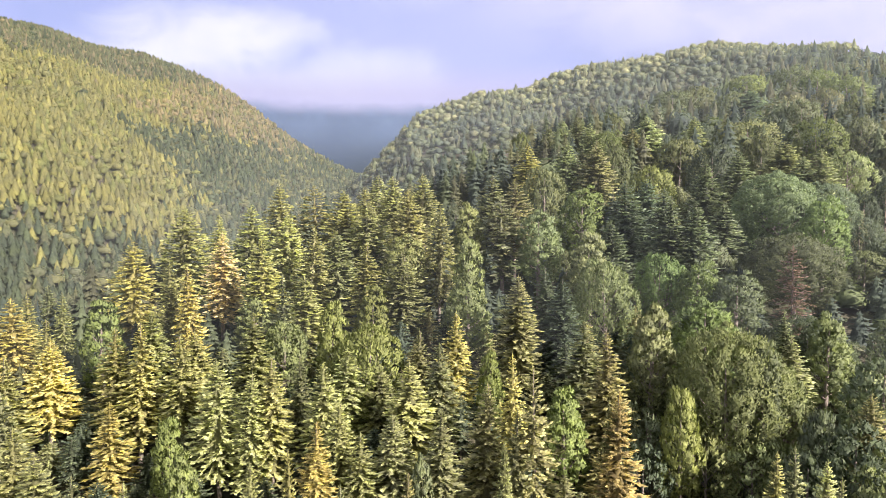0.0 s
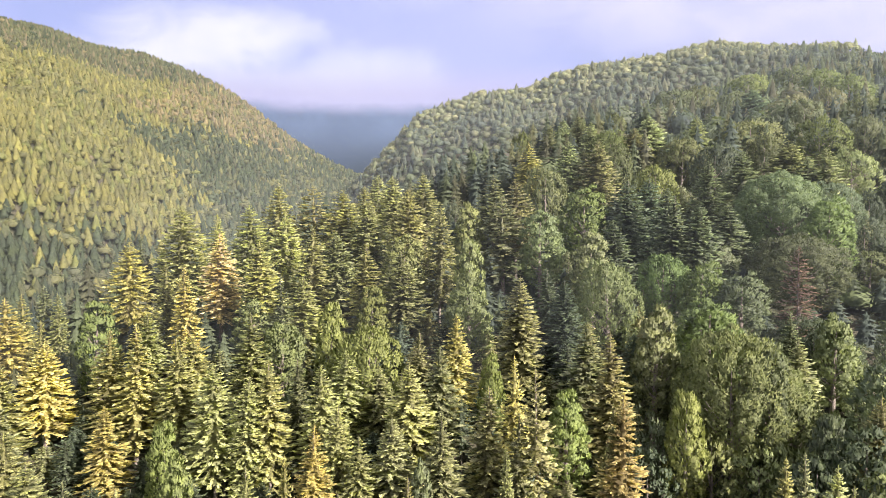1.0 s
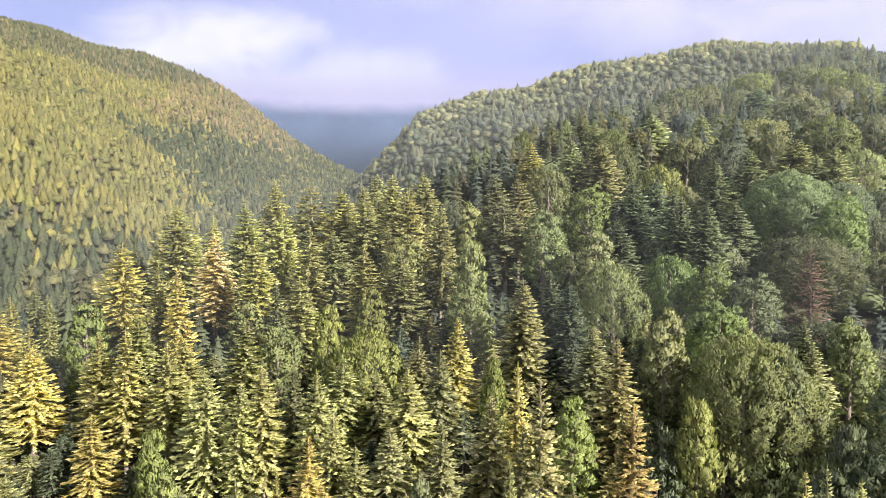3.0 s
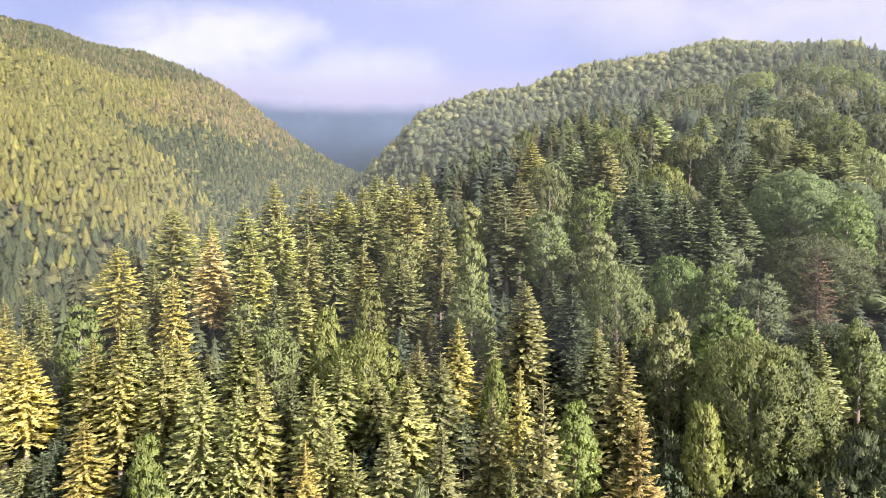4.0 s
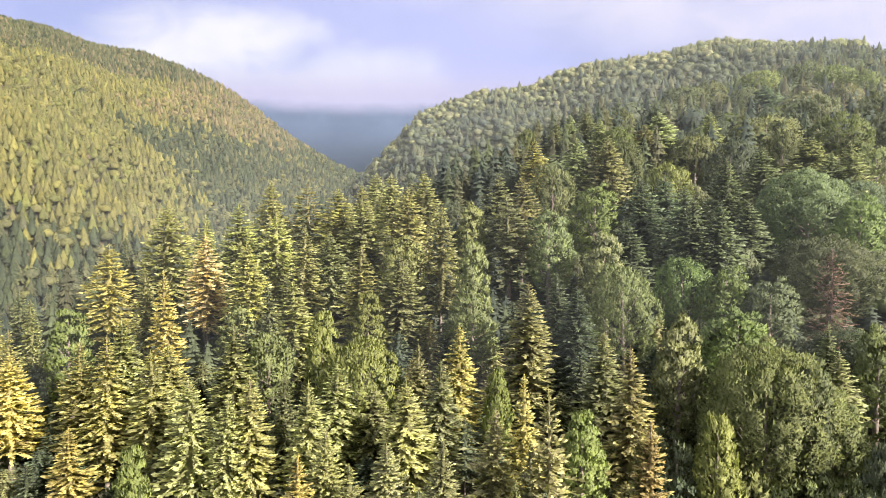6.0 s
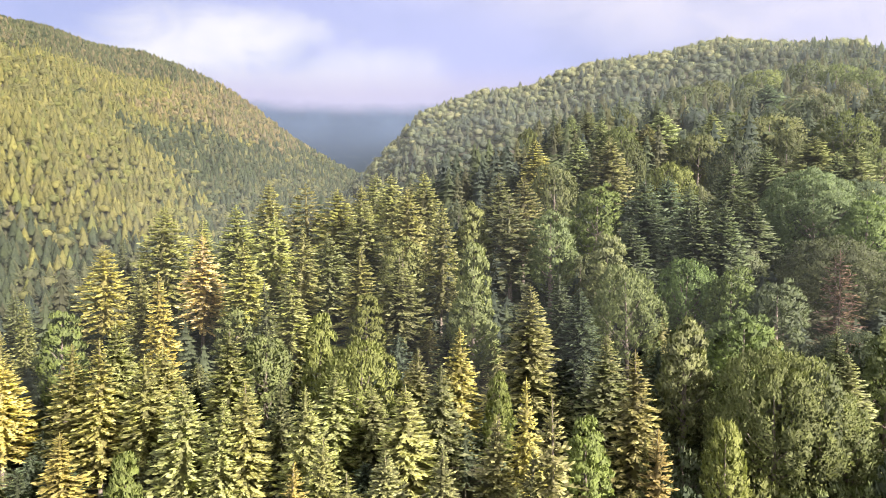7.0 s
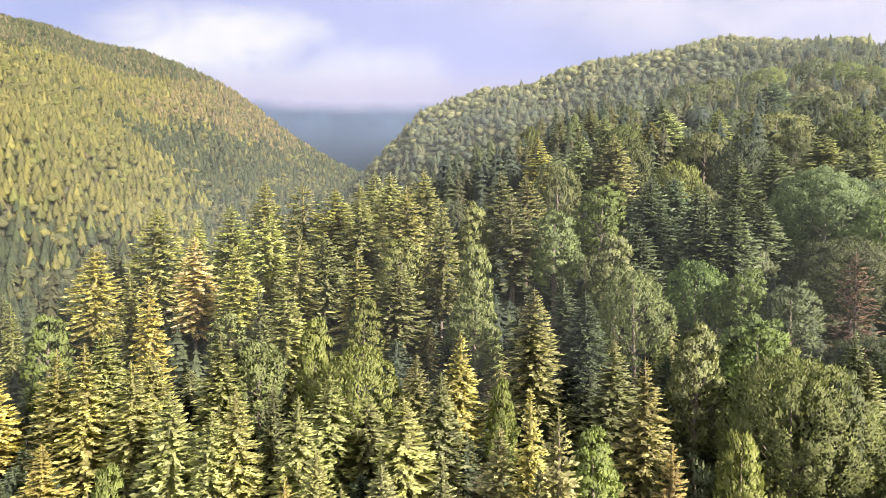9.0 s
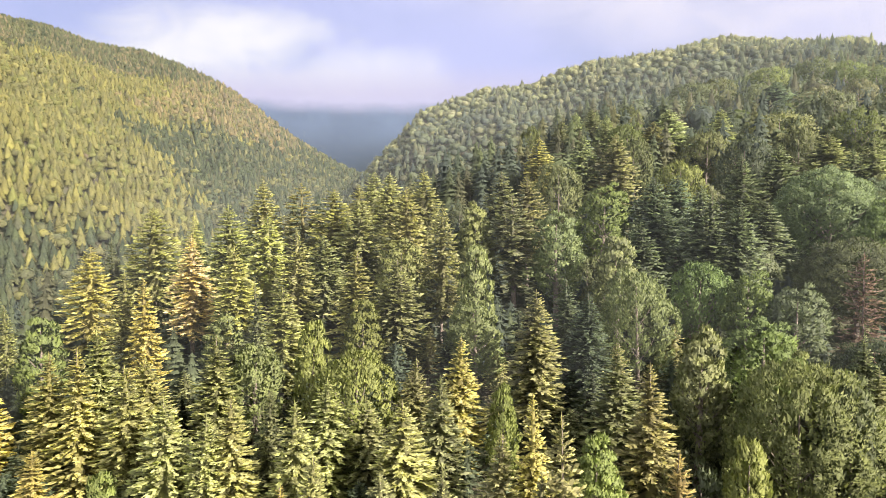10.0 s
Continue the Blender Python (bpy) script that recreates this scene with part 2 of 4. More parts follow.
def bough(s, rng, root, azimuth, length, rise, droop, fresh=0.0, slim=1.0, sprigs=SPRIGS):
    """One bough: a narrow arched spine of needles, with flat sprigs on both sides that turn up at their ends."""
    out = Vector((math.cos(azimuth), math.sin(azimuth), 0))
    across = Vector((-out.y, out.x, 0))
    turn_up = rng.uniform(0.10, 0.28)

    def at(q):
        return root + out * (length * q) + Vector((0, 0, length * (rise * q - droop * q * q + turn_up * q ** 4)))
    base = out * rng.uniform(0.35, 0.65) + Vector((0, 0, 0.85))
    facing = (base + Vector((rng.gauss(0, 0.22), rng.gauss(0, 0.22), 0))).normalized()
    half = min(0.20, 0.08 * length + 0.04) * slim
    p, q, r = at(0.15), at(0.58), at(1.0)
    s.add([p - across * half * 0.5, p + across * half * 0.5, q + across * half, r + across * 0.02, r - across * 0.02, q - across * half],
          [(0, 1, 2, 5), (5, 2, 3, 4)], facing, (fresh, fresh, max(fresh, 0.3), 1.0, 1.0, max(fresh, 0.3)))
    for q, turn, share in sprigs:
        a = azimuth + turn + rng.uniform(-0.2, 0.2)
        tilt = rng.uniform(-0.12, 0.40) + 0.35 * rise
        long = min(0.85, length * share + 0.12) * rng.uniform(0.75, 1.25)
        way = Vector((math.cos(a) * math.cos(tilt), math.sin(a) * math.cos(tilt), math.sin(tilt)))
        flat = Vector((-math.sin(a), math.cos(a), rng.uniform(-1.0, 1.0)))
        start = at(q)
        facing = (base + Vector((rng.gauss(0, 0.32), rng.gauss(0, 0.32), rng.gauss(0, 0.2)))).normalized()
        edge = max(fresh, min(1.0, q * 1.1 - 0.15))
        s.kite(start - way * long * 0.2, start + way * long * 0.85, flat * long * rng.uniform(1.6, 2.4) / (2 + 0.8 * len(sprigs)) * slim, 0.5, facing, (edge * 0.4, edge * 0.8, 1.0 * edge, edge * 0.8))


def fir_crown(seed, height=20.0, radius=2.3, bare=5.0, thin=0.0, ragged=0.15, arms=12, curve=6.0, pitch=0.52, heart=0.25, slim=1.0, sprigs=SPRIGS):
    rng = random.Random(seed)
    s = Shape()

    def reach_at(down):
        return radius * min(1.0, down / curve) ** 0.9 * (1 + 0.03 * max(0.0, min(down, 12) - curve)) * (1 - 0.3 * max(0.0, down - 12) / 4) + 0.10
    for side in (Vector((0.08, 0, 0)), Vector((0, 0.08, 0))):
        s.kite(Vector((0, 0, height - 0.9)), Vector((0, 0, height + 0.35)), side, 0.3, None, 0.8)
    z, turn = height - 0.25, 0.0
    while z > bare:
        down = height - z
        reach = reach_at(down)
        count = 5 if down < 0.8 else 7 if down < 2.0 else arms
        rise = 0.60 * math.exp(-down / 2.0) + 0.10 - 0.24 * min(1, down / 9)
        gappy = rng.uniform(0.7, 1.3)
        for k in range(count):
            if rng.random() < thin * gappy + min(0.35, max(0.0, down - 9) * 0.07):
                continue
            a = turn + 2 * math.pi * k / count + rng.uniform(-0.30, 0.30)
            length = reach * rng.uniform(1 - ragged * 2.0, 1 + ragged)
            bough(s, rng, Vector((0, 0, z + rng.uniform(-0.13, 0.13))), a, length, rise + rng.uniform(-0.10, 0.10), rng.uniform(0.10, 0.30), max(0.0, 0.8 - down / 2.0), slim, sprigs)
        turn += 0.9 + rng.random()
        z -= pitch * rng.uniform(0.85, 1.2) * (0.65 if down < 2.0 else 1.0)
    # the close inner needles round the trunk
    sides = 8
    zs = [height - 1.0 - k * 0.6 for k in range(int((height - bare - 1) / 0.6))]
    first = len(s.v)
    for k, z in enumerate(zs):
        r = reach_at(height - z) * heart * (1.15 if k % 2 else 0.62)
        for j in range(sides):
            a, w = 6.2832 * (j + 0.5 * (k % 2)) / sides, rng.uniform(0.7, 1.3)
            s.add([Vector((math.cos(a) * r * w, math.sin(a) * r * w, z + rng.uniform(-0.2, 0.2)))], [], Vector((math.cos(a), math.sin(a), 0.3)).normalized())
    for k in range(len(zs) - 1):
        p, q = first + k * sides, first + (k + 1) * sides
        s.f += [(p + j, q + j, q + (j + 1) % sides, p + (j + 1) % sides) for j in range(sides)]
    return s.mesh("fir_crown", NEEDLES)


def fir_trunk(seed, height=20.0, twigs=26):
    rng = random.Random(seed + 50)
    s = Shape()
    lean = rng.uniform(-0.15, 0.15)
    zs = (-1.5, 0, 2, 8, 14, height)
    s.tube([Vector((lean * z / height, 0, z)) for z in zs], (0.42, 0.34, 0.27, 0.20, 0.11, 0.02), 7)
    for k in range(twigs):
        z = rng.uniform(2.5, 9.5)
        a, l = rng.uniform(0, 6.28), rng.uniform(0.6, 1.8)
        p = Vector((0, 0, z))
        s.kite(p, p + Vector((math.cos(a) * l, math.sin(a) * l, rng.uniform(-0.5, 0.1))), Vector((0, 0, 0.025)), 0.2)
    return s.mesh("fir_trunk", BARK)


def round_crown(seed, height=18.0, radius=6.0, base=2.6, top=0.9, clumps=96, leaves=84, size=0.38, lump=1.0, point=0.0, inner=900, upward=0.7, rough=0.28):
    """A broadleaved crown: small clumps of leafy twigs over an uneven egg, with gaps between them and more leaves within."""
    rng = random.Random(seed)
    s = Shape()
    mid, half = (height + base) / 2, (height - base) / 2
    golden = math.pi * (3 - math.sqrt(5))
    knobs = [Vector((rng.gauss(0, 1), rng.gauss(0, 1), rng.gauss(0.3, 0.8))).normalized() for _ in range(9)]

    def twig(p, away, facing, long):
        """A pointed spray of leaves that grows outwards and up."""
        way = (away * 0.55 + Vector((rng.gauss(0, 0.55), rng.gauss(0, 0.55), upward + rng.gauss(0, 0.45)))).normalized()
        side = way.cross(facing + Vector((rng.gauss(0, 0.5), rng.gauss(0, 0.5), rng.gauss(0, 0.5)))).normalized()
        long *= rng.uniform(0.65, 1.35)
        wide = long * rng.uniform(0.22, 0.36)
        s.add([p - way * long * 0.45 + side * wide, p - way * long * 0.45 - side * wide, p + way * long * 0.65], [(0, 1, 2)], facing)

    def at(c, a, reach):
        ring = math.sqrt(max(0, 1 - c * c)) ** top * (1 - point * max(c + 0.2, 0))
        d = Vector((math.cos(a) * math.sqrt(max(0, 1 - c * c)), math.sin(a) * math.sqrt(max(0, 1 - c * c)), c))
        swell = 0.82 + 0.19 * max(0, max(d.dot(k) for k in knobs)) ** 6
        return Vector((math.cos(a) * ring * radius * reach * swell, math.sin(a) * ring * radius * reach * swell, mid + c * half * reach * swell)), d
    for k in range(clumps):
        c = 1 - 1.88 * (k + 0.5) / clumps
        heart, away = at(c, golden * k + rng.uniform(-0.35, 0.35), rng.uniform(0.84, 1.0))
        big = radius * rng.uniform(0.13, 0.25) * lump
        for _ in range(int(leaves * (0.55 if c < -0.25 else 1))):
            d = Vector((rng.gauss(0, 1), rng.gauss(0, 1), rng.gauss(0, 1))).normalized()
            if d.dot(away) < -0.1:
                d = -d
            facing = (d * 0.55 + away * 0.65 + Vector((rng.gauss(0, rough), rng.gauss(0, rough), 0.12 + rng.gauss(0, rough)))).normalized()
            twig(heart + Vector((d.x, d.y, d.z * 0.85)) * big * rng.uniform(0.55, 1.06), away, facing, size)
    for k in range(inner):
        p, d = at(rng.uniform(-0.75, 0.97), rng.uniform(0, 6.2832), rng.uniform(0.60, 0.84))
        twig(p, d, (d + Vector((rng.gauss(0, 0.4), rng.gauss(0, 0.4), rng.gauss(0, 0.4)))).normalized(), min(0.6, radius * 0.15))
    return s.mesh("leafy_crown", LEAVES)


def branchy_trunk(seed, height=18.0, radius=6.0, limbs=9):
    rng = random.Random(seed + 70)
    s = Shape()
    s.tube([Vector((0, 0, -1.5)), Vector((0, 0, 0)), Vector((0.1, 0, 4)), Vector((0.1, 0.15, height * 0.55)), Vector((0, 0.1, height * 0.86))], (0.55, 0.42, 0.33, 0.2, 0.04), 8)
    for k in range(limbs):
        a = k * 2.4 + rng.random()
        z = height * rng.uniform(0.24, 0.6)
        l = radius * rng.uniform(0.5, 0.8)
        p = Vector((0.1, 0.1, z))
        s.tube([p, p + Vector((math.cos(a) * l * 0.5, math.sin(a) * l * 0.5, l * 0.4)), p + Vector((math.cos(a) * l, math.sin(a) * l, l * 1.0))], (0.14, 0.09, 0.02), 5)
    return s.mesh("leafy_trunk", BARK)


FIRS = [(fir_crown(k, thin=0.05 + 0.03 * (k % 3), ragged=0.13 + 0.04 * (k % 3), curve=(6.4, 7.4, 8.4)[k % 3], radius=2.6, sprigs=MANY_SPRIGS), fir_trunk(k)) for k in range(7)]
WIDE_FIRS = [(fir_crown(10 + k, thin=0.06, ragged=0.15, curve=(7.4, 8.4)[k % 2], radius=3.8, arms=13, pitch=0.56), fir_trunk(10 + k)) for k in range(5)]
THIN_FIRS = [(fir_crown(20 + k, thin=0.32, ragged=0.3, bare=4.0, radius=2.6, heart=0.09, curve=6.5), fir_trunk(20 + k, twigs=50)) for k in range(3)]
DEAD_FIRS = [(fir_crown(30, thin=0.10, ragged=0.35, bare=4.0, radius=2.4, heart=0.06, curve=5.0, slim=0.45), fir_trunk(30, twigs=90))]
LOW_FIRS = [(fir_crown(80 + k, thin=0.06, ragged=0.22, radius=3.6, arms=8, pitch=0.72, heart=0.28, bare=6.0, slim=1.0), fir_trunk(80 + k, twigs=0)) for k in range(4)]
ROUNDS = [(round_crown(40 + k), branchy_trunk(40 + k)) for k in range(5)]
LOW_ROUNDS = [(round_crown(90 + k, clumps=52, leaves=36, size=0.70, lump=1.1, inner=500), branchy_trunk(90 + k)) for k in range(4)]
BIG_ROUNDS = [(round_crown(46 + k, radius=8.0, height=20.0, base=3.0, clumps=190, leaves=140, size=0.33, lump=0.8, inner=1500), branchy_trunk(46 + k, radius=8.0, limbs=12)) for k in range(3)]
FAR_ROUNDS = [(round_crown(95 + k, radius=8.0, base=1.5, clumps=96, leaves=46, size=0.60, lump=0.95, inner=500, rough=0.14), branchy_trunk(95 + k, limbs=5)) for k in range(5)]
SLIM_ROUNDS = [(round_crown(70 + k, radius=3.2, clumps=76, leaves=60, size=0.40, top=0.75, lump=1.25), branchy_trunk(70 + k, radius=3.0)) for k in range(4)]
UPRIGHTS = [(round_crown(60 + k, height=18, radius=3.0, base=1.8, clumps=74, leaves=66, size=0.42, top=0.75, point=0.40, lump=1.15, upward=1.1), branchy_trunk(60 + k, radius=3.0)) for k in range(5)]

# leaf colours; gold also holds the left side's sun, dim the right side's shade
TINTS = {
    "dull": (0.080, 0.088, 0.056),
    "emerald": (0.100, 0.132, 0.057),
    "drab": (0.152, 0.152, 0.092),
    "russet": (0.300, 0.248, 0.118),
    "blush": (0.430, 0.380, 0.245),
    "gold": (0.336, 0.300, 0.124), "lime": (0.268, 0.266, 0.124), "green": (0.170, 0.182, 0.104), "leaf": (0.164, 0.192, 0.072), "olive": (0.226, 0.220, 0.116),
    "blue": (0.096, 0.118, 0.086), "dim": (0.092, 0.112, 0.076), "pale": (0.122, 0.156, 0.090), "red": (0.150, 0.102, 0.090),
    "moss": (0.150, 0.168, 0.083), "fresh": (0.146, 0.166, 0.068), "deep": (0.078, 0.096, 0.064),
}
LOOKS = {
    "dull": "dull olive",
    "emerald": "rich green",
    "drab": "drab green",
    "russet": "russet-gold dying",
    "blush": "pale pinkish-gold dying",
    "gold": "golden", "lime": "yellow-green", "green": "green", "leaf": "fresh green", "olive": "olive-green", "blue": "dark blue-green",
    "dim": "shade-dimmed green", "pale": "pale green", "moss": "mossy green", "fresh": "yellowish green", "deep": "deep green", "red": "reddish-brown dead",
}
KINDS = {
    "dome": (FAR_ROUNDS, 18.0, 8.0, "broadleaf_tree", "broadleaved tree with a rounded crown high on the slope", "tree", "broadleaved trees on the spur"),
    "big": (BIG_ROUNDS, 20.0, 8.0, "broadleaf_tree", "broadleaved tree with a very broad domed crown", "tree", "broadleaved trees on the spur"),
    "bush": (LOW_ROUNDS, 18.0, 6.0, "broadleaf_tree", "broadleaved tree with a small rounded crown", "tree", "broadleaved trees on the spur"),
    "low": (LOW_FIRS, 20.0, 3.6, "fir_tree", "fir with layered boughs among other trees", "fir tree", "firs on the spur"),
    "fir": (FIRS, 20.0, 2.6, "fir_tree", "fir with layered drooping boughs on the slope", "fir tree", "firs on the spur"),
    "wide": (WIDE_FIRS, 20.0, 3.8, "fir_tree", "broad fir with layered drooping boughs on the slope", "fir tree", "firs on the spur"),
    "thin": (THIN_FIRS, 20.0, 2.6, "fir_tree", "sparse fir with thin ragged boughs on the slope", "fir tree", "firs on the spur"),
    "dead": (DEAD_FIRS, 20.0, 2.4, "dead_fir", "fir with bare twiggy boughs among living trees", "dead tree", ""),
    "round": (ROUNDS, 18.0, 6.0, "broadleaf_tree", "broadleaved tree with a wide rounded crown", "tree", "broadleaved trees on the spur"),
    "slim": (SLIM_ROUNDS, 18.0, 3.2, "broadleaf_tree", "broadleaved tree with a narrow rounded crown", "tree", "broadleaved trees on the spur"),
    "upright": (UPRIGHTS, 18.0, 3.0, "broadleaf_tree", "slender broadleaved tree with an upright crown", "tree", "broadleaved trees on the spur"),
}
planted = []
chance = random.Random(5)


def plant(kind, x, y, height, radius, tint):
    """One tree, standing on the ground."""
    shapes, h0, r0, name, words, category, group = KINDS["slim" if kind in ("round", "bush") and radius < 0.24 * height else "wide" if kind == "fir" and radius > 3.1 else kind]
    crown_mesh, trunk_mesh = shapes[chance.randrange(len(shapes))]
    tree = new(name)
    wide, tall = radius / r0 * (1.17 if "fir" in name else 1.04), height / h0
    tree.matrix_world = pose(x, y, float(land(x, y)), chance.uniform(-1.5, 1.5), chance.uniform(-1.5, 1.5), chance.uniform(0, 360)) @ Matrix.Diagonal((wide, wide, tall, 1))
    tagged(tree, f"{LOOKS[tint]} {words}", category, group)
    for part_name, me in (("trunk", trunk_mesh), ("crown", crown_mesh)):
        ob = new(part_name, me)
        ob.parent = tree
    r, g, b = TINTS[tint]
    if name == "broadleaf_tree":
        r, g, b = r * 1.08, g * 1.11, b * 0.98
    # soft, hazy light of the upper slope put into the domes' colour
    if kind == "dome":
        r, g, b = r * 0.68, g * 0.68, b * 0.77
    k, w = chance.uniform(0.88, 1.12), chance.uniform(-0.06, 0.06)
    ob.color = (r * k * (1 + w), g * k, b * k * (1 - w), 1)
    planted.append((x, y, radius))


plant("fir", -9.3, 54.3, 23.3, 1.44, "green")
plant("fir", -3.4, 57.1, 21.9, 1.66, "olive")
plant("round", 27.4, 52.8, 21.2, 2.88, "dim")
plant("fir", 32.9, 50.6, 22.7, 1.57, "olive")
plant("fir", -14.3, 59.1, 23.3, 0.99, "lime")
plant("fir", -18.5, 60.1, 21.4, 1.58, "lime")
plant("fir", 31.2, 55.1, 22.9, 1.46, "green")
plant("fir", 6.5, 63.6, 19.9, 0.90, "lime")
plant("fir", -29.3, 57.3, 22.0, 1.52, "lime")
plant("fir", 17.5, 63.1, 24.9, 2.25, "russet")
plant("fir", 16.5, 64.1, 23.5, 0.91, "lime")
plant("upright", -2.2, 66.6, 17.0, 1.57, "green")
plant("fir", 31.3, 58.8, 20.1, 1.37, "lime")
plant("fir", 35.1, 57.1, 20.1, 1.51, "lime")
plant("fir", 7.7, 67.3, 20.6, 1.82, "green")
plant("fir", -0.3, 67.8, 20.4, 2.10, "green")
plant("thin", 10.3, 67.8, 25.1, 2.10, "olive")
plant("fir", -14.1, 67.3, 20.1, 2.13, "gold")
plant("fir", -9.0, 70.0, 16.7, 2.11, "lime")
plant("round", 40.8, 57.8, 19.4, 3.45, "moss")
plant("fir", -36.8, 60.6, 20.6, 1.87, "green")
plant("fir", -5.5, 70.9, 17.9, 2.37, "olive")
plant("round", 36.3, 61.6, 18.7, 2.90, "dim")
plant("fir", 4.8, 71.7, 20.6, 2.51, "olive")
plant("round", 40.6, 61.1, 21.3, 3.63, "dim")
plant("fir", -12.2, 73.3, 18.3, 1.87, "lime")
plant("fir", 8.3, 73.9, 22.8, 1.54, "gold")
plant("upright", -29.3, 69.6, 17.1, 2.21, "fresh")
plant("upright", 39.1, 64.8, 20.6, 2.53, "dim")
plant("fir", -42.7, 64.8, 20.1, 2.73, "lime")
plant("upright", 27.9, 72.6, 19.7, 2.66, "fresh")
plant("upright", 15.2, 76.7, 17.1, 2.95, "leaf")
plant("fir", 44.8, 64.6, 20.5, 2.11, "olive")
plant("fir", -4.1, 78.8, 19.0, 2.54, "lime")
plant("fir", -15.0, 77.9, 20.3, 2.38, "lime")
plant("fir", -0.4, 81.3, 19.5, 2.25, "green")
plant("fir", -24.4, 77.7, 20.1, 1.87, "lime")
plant("fir", -21.6, 78.9, 21.0, 2.41, "lime")
plant("round", 47.6, 66.8, 18.7, 3.64, "green")
plant("fir", 21.2, 79.4, 21.9, 2.56, "olive")
plant("fir", -47.3, 67.6, 21.7, 2.19, "lime")
plant("upright", -33.4, 76.3, 17.1, 2.20, "leaf")
plant("fir", -28.9, 80.2, 20.7, 3.36, "lime")
plant("upright", 6.2, 85.0, 16.7, 1.93, "leaf")
plant("round", 39.1, 76.1, 21.5, 2.21, "dim")
plant("fir", -8.5, 85.7, 15.0, 2.09, "green")
plant("fir", -13.1, 85.4, 17.4, 2.63, "lime")
plant("fir", -19.4, 84.5, 17.6, 1.78, "green")
plant("big", 36.1, 79.0, 21.5, 7.00, "moss")
plant("fir", 1.5, 87.3, 20.1, 2.27, "gold")
plant("round", 50.4, 71.6, 20.5, 3.91, "dim")
plant("round", 41.6, 77.3, 16.3, 4.10, "moss")
plant("fir", -3.5, 88.5, 17.1, 2.16, "olive")
plant("upright", 32.3, 82.9, 18.6, 2.28, "fresh")
plant("fir", 19.8, 86.8, 18.4, 2.82, "green")
plant("round", -10.1, 89.1, 18.7, 5.03, "fresh")
plant("fir", -42.7, 80.0, 16.2, 2.32, "gold")
plant("upright", 28.7, 87.2, 21.0, 3.54, "green")
plant("fir", -35.3, 85.6, 21.0, 2.64, "lime")
plant("fir", 45.0, 81.1, 17.5, 2.23, "green")
plant("fir", 11.3, 92.8, 21.6, 2.58, "olive")
plant("fir", -54.2, 76.3, 20.5, 2.34, "green")
plant("fir", -27.3, 90.0, 21.2, 2.50, "lime")
plant("upright", -16.8, 94.8, 20.5, 2.49, "fresh")
plant("fir", -42.3, 87.1, 22.5, 2.55, "gold")
plant("fir", -35.5, 90.7, 18.8, 2.52, "lime")
plant("round", -24.1, 95.0, 17.9, 3.43, "moss")
plant("round", 38.1, 90.5, 18.9, 4.43, "emerald")
plant("fir", 47.5, 86.7, 17.4, 1.55, "green")
plant("fir", 18.5, 97.5, 18.1, 2.24, "dim")
plant("upright", 52.0, 84.8, 18.2, 3.30, "moss")
plant("fir", -47.1, 89.5, 20.6, 2.34, "lime")
plant("round", 4.1, 101.3, 16.9, 3.68, "moss")
plant("fir", -59.2, 84.6, 20.4, 2.60, "lime")
plant("fir", -25.5, 101.1, 21.2, 1.88, "green")
plant("fir", 16.9, 103.2, 16.9, 2.39, "dim")
plant("round", 26.2, 101.4, 19.1, 5.02, "moss")
plant("upright", -11.7, 104.8, 16.5, 3.29, "fresh")
plant("fir", -44.3, 95.8, 19.6, 2.20, "lime")
plant("fir", -23.1, 104.2, 19.1, 2.93, "lime")
plant("upright", 4.2, 107.2, 22.1, 2.84, "moss")
plant("fir", -6.7, 108.3, 19.8, 3.59, "green")
plant("fir", -40.5, 101.1, 23.3, 2.00, "gold")
plant("round", 46.1, 99.3, 17.4, 3.76, "dim")
plant("fir", -13.3, 108.8, 21.6, 3.07, "lime")
plant("fir", -58.6, 93.0, 17.7, 3.20, "gold")
plant("round", 41.4, 102.7, 17.5, 3.22, "emerald")
plant("dead", 55.0, 98.9, 20.4, 1.70, "red")
plant("big", 53.5, 92.0, 13.0, 6.0, "deep")
plant("bush", 31.0, 73.4, 13.5, 3.90, "moss")
plant("bush", 35.4, 70.6, 12.5, 3.80, "moss")
plant("bush", 39.8, 70.2, 12.8, 3.60, "moss")
plant("bush", 33.4, 67.0, 9.0, 3.20, "dim")
plant("bush", 38.4, 66.2, 8.5, 3.00, "dim")
plant("bush", 27.6, 67.6, 8.0, 3.20, "dim")
plant("bush", 23.0, 72.4, 13.0, 3.50, "dim")
plant("bush", 24.2, 65.6, 9.5, 3.00, "dim")
plant("bush", 20.6, 68.4, 11.0, 2.90, "green")
plant("bush", 25.6, 77.6, 13.5, 3.60, "dim")
plant("bush", 45.4, 69.8, 11.0, 3.30, "dim")
plant("upright", -32.5, 109.2, 14.4, 3.62, "moss")
plant("upright", 26.0, 111.4, 19.3, 3.88, "green")
plant("upright", -54.4, 100.7, 20.7, 3.48, "leaf")
plant("round", 37.1, 108.3, 16.2, 4.13, "emerald")
plant("fir", -45.9, 106.0, 22.2, 2.10, "lime")
plant("fir", -31.7, 111.3, 22.3, 2.90, "lime")
plant("fir", -0.7, 116.7, 23.2, 3.11, "olive")
plant("round", -7.0, 116.6, 19.4, 4.08, "moss")
plant("fir", -63.7, 100.8, 18.0, 1.66, "lime")
plant("fir", -24.4, 117.2, 21.7, 2.93, "olive")
plant("fir", 30.6, 115.8, 18.5, 3.47, "dim")
plant("round", 18.2, 119.5, 20.2, 3.99, "pale")
plant("thin", 11.6, 122.9, 21.6, 3.70, "drab")
plant("fir", -69.8, 101.8, 23.2, 2.95, "gold")
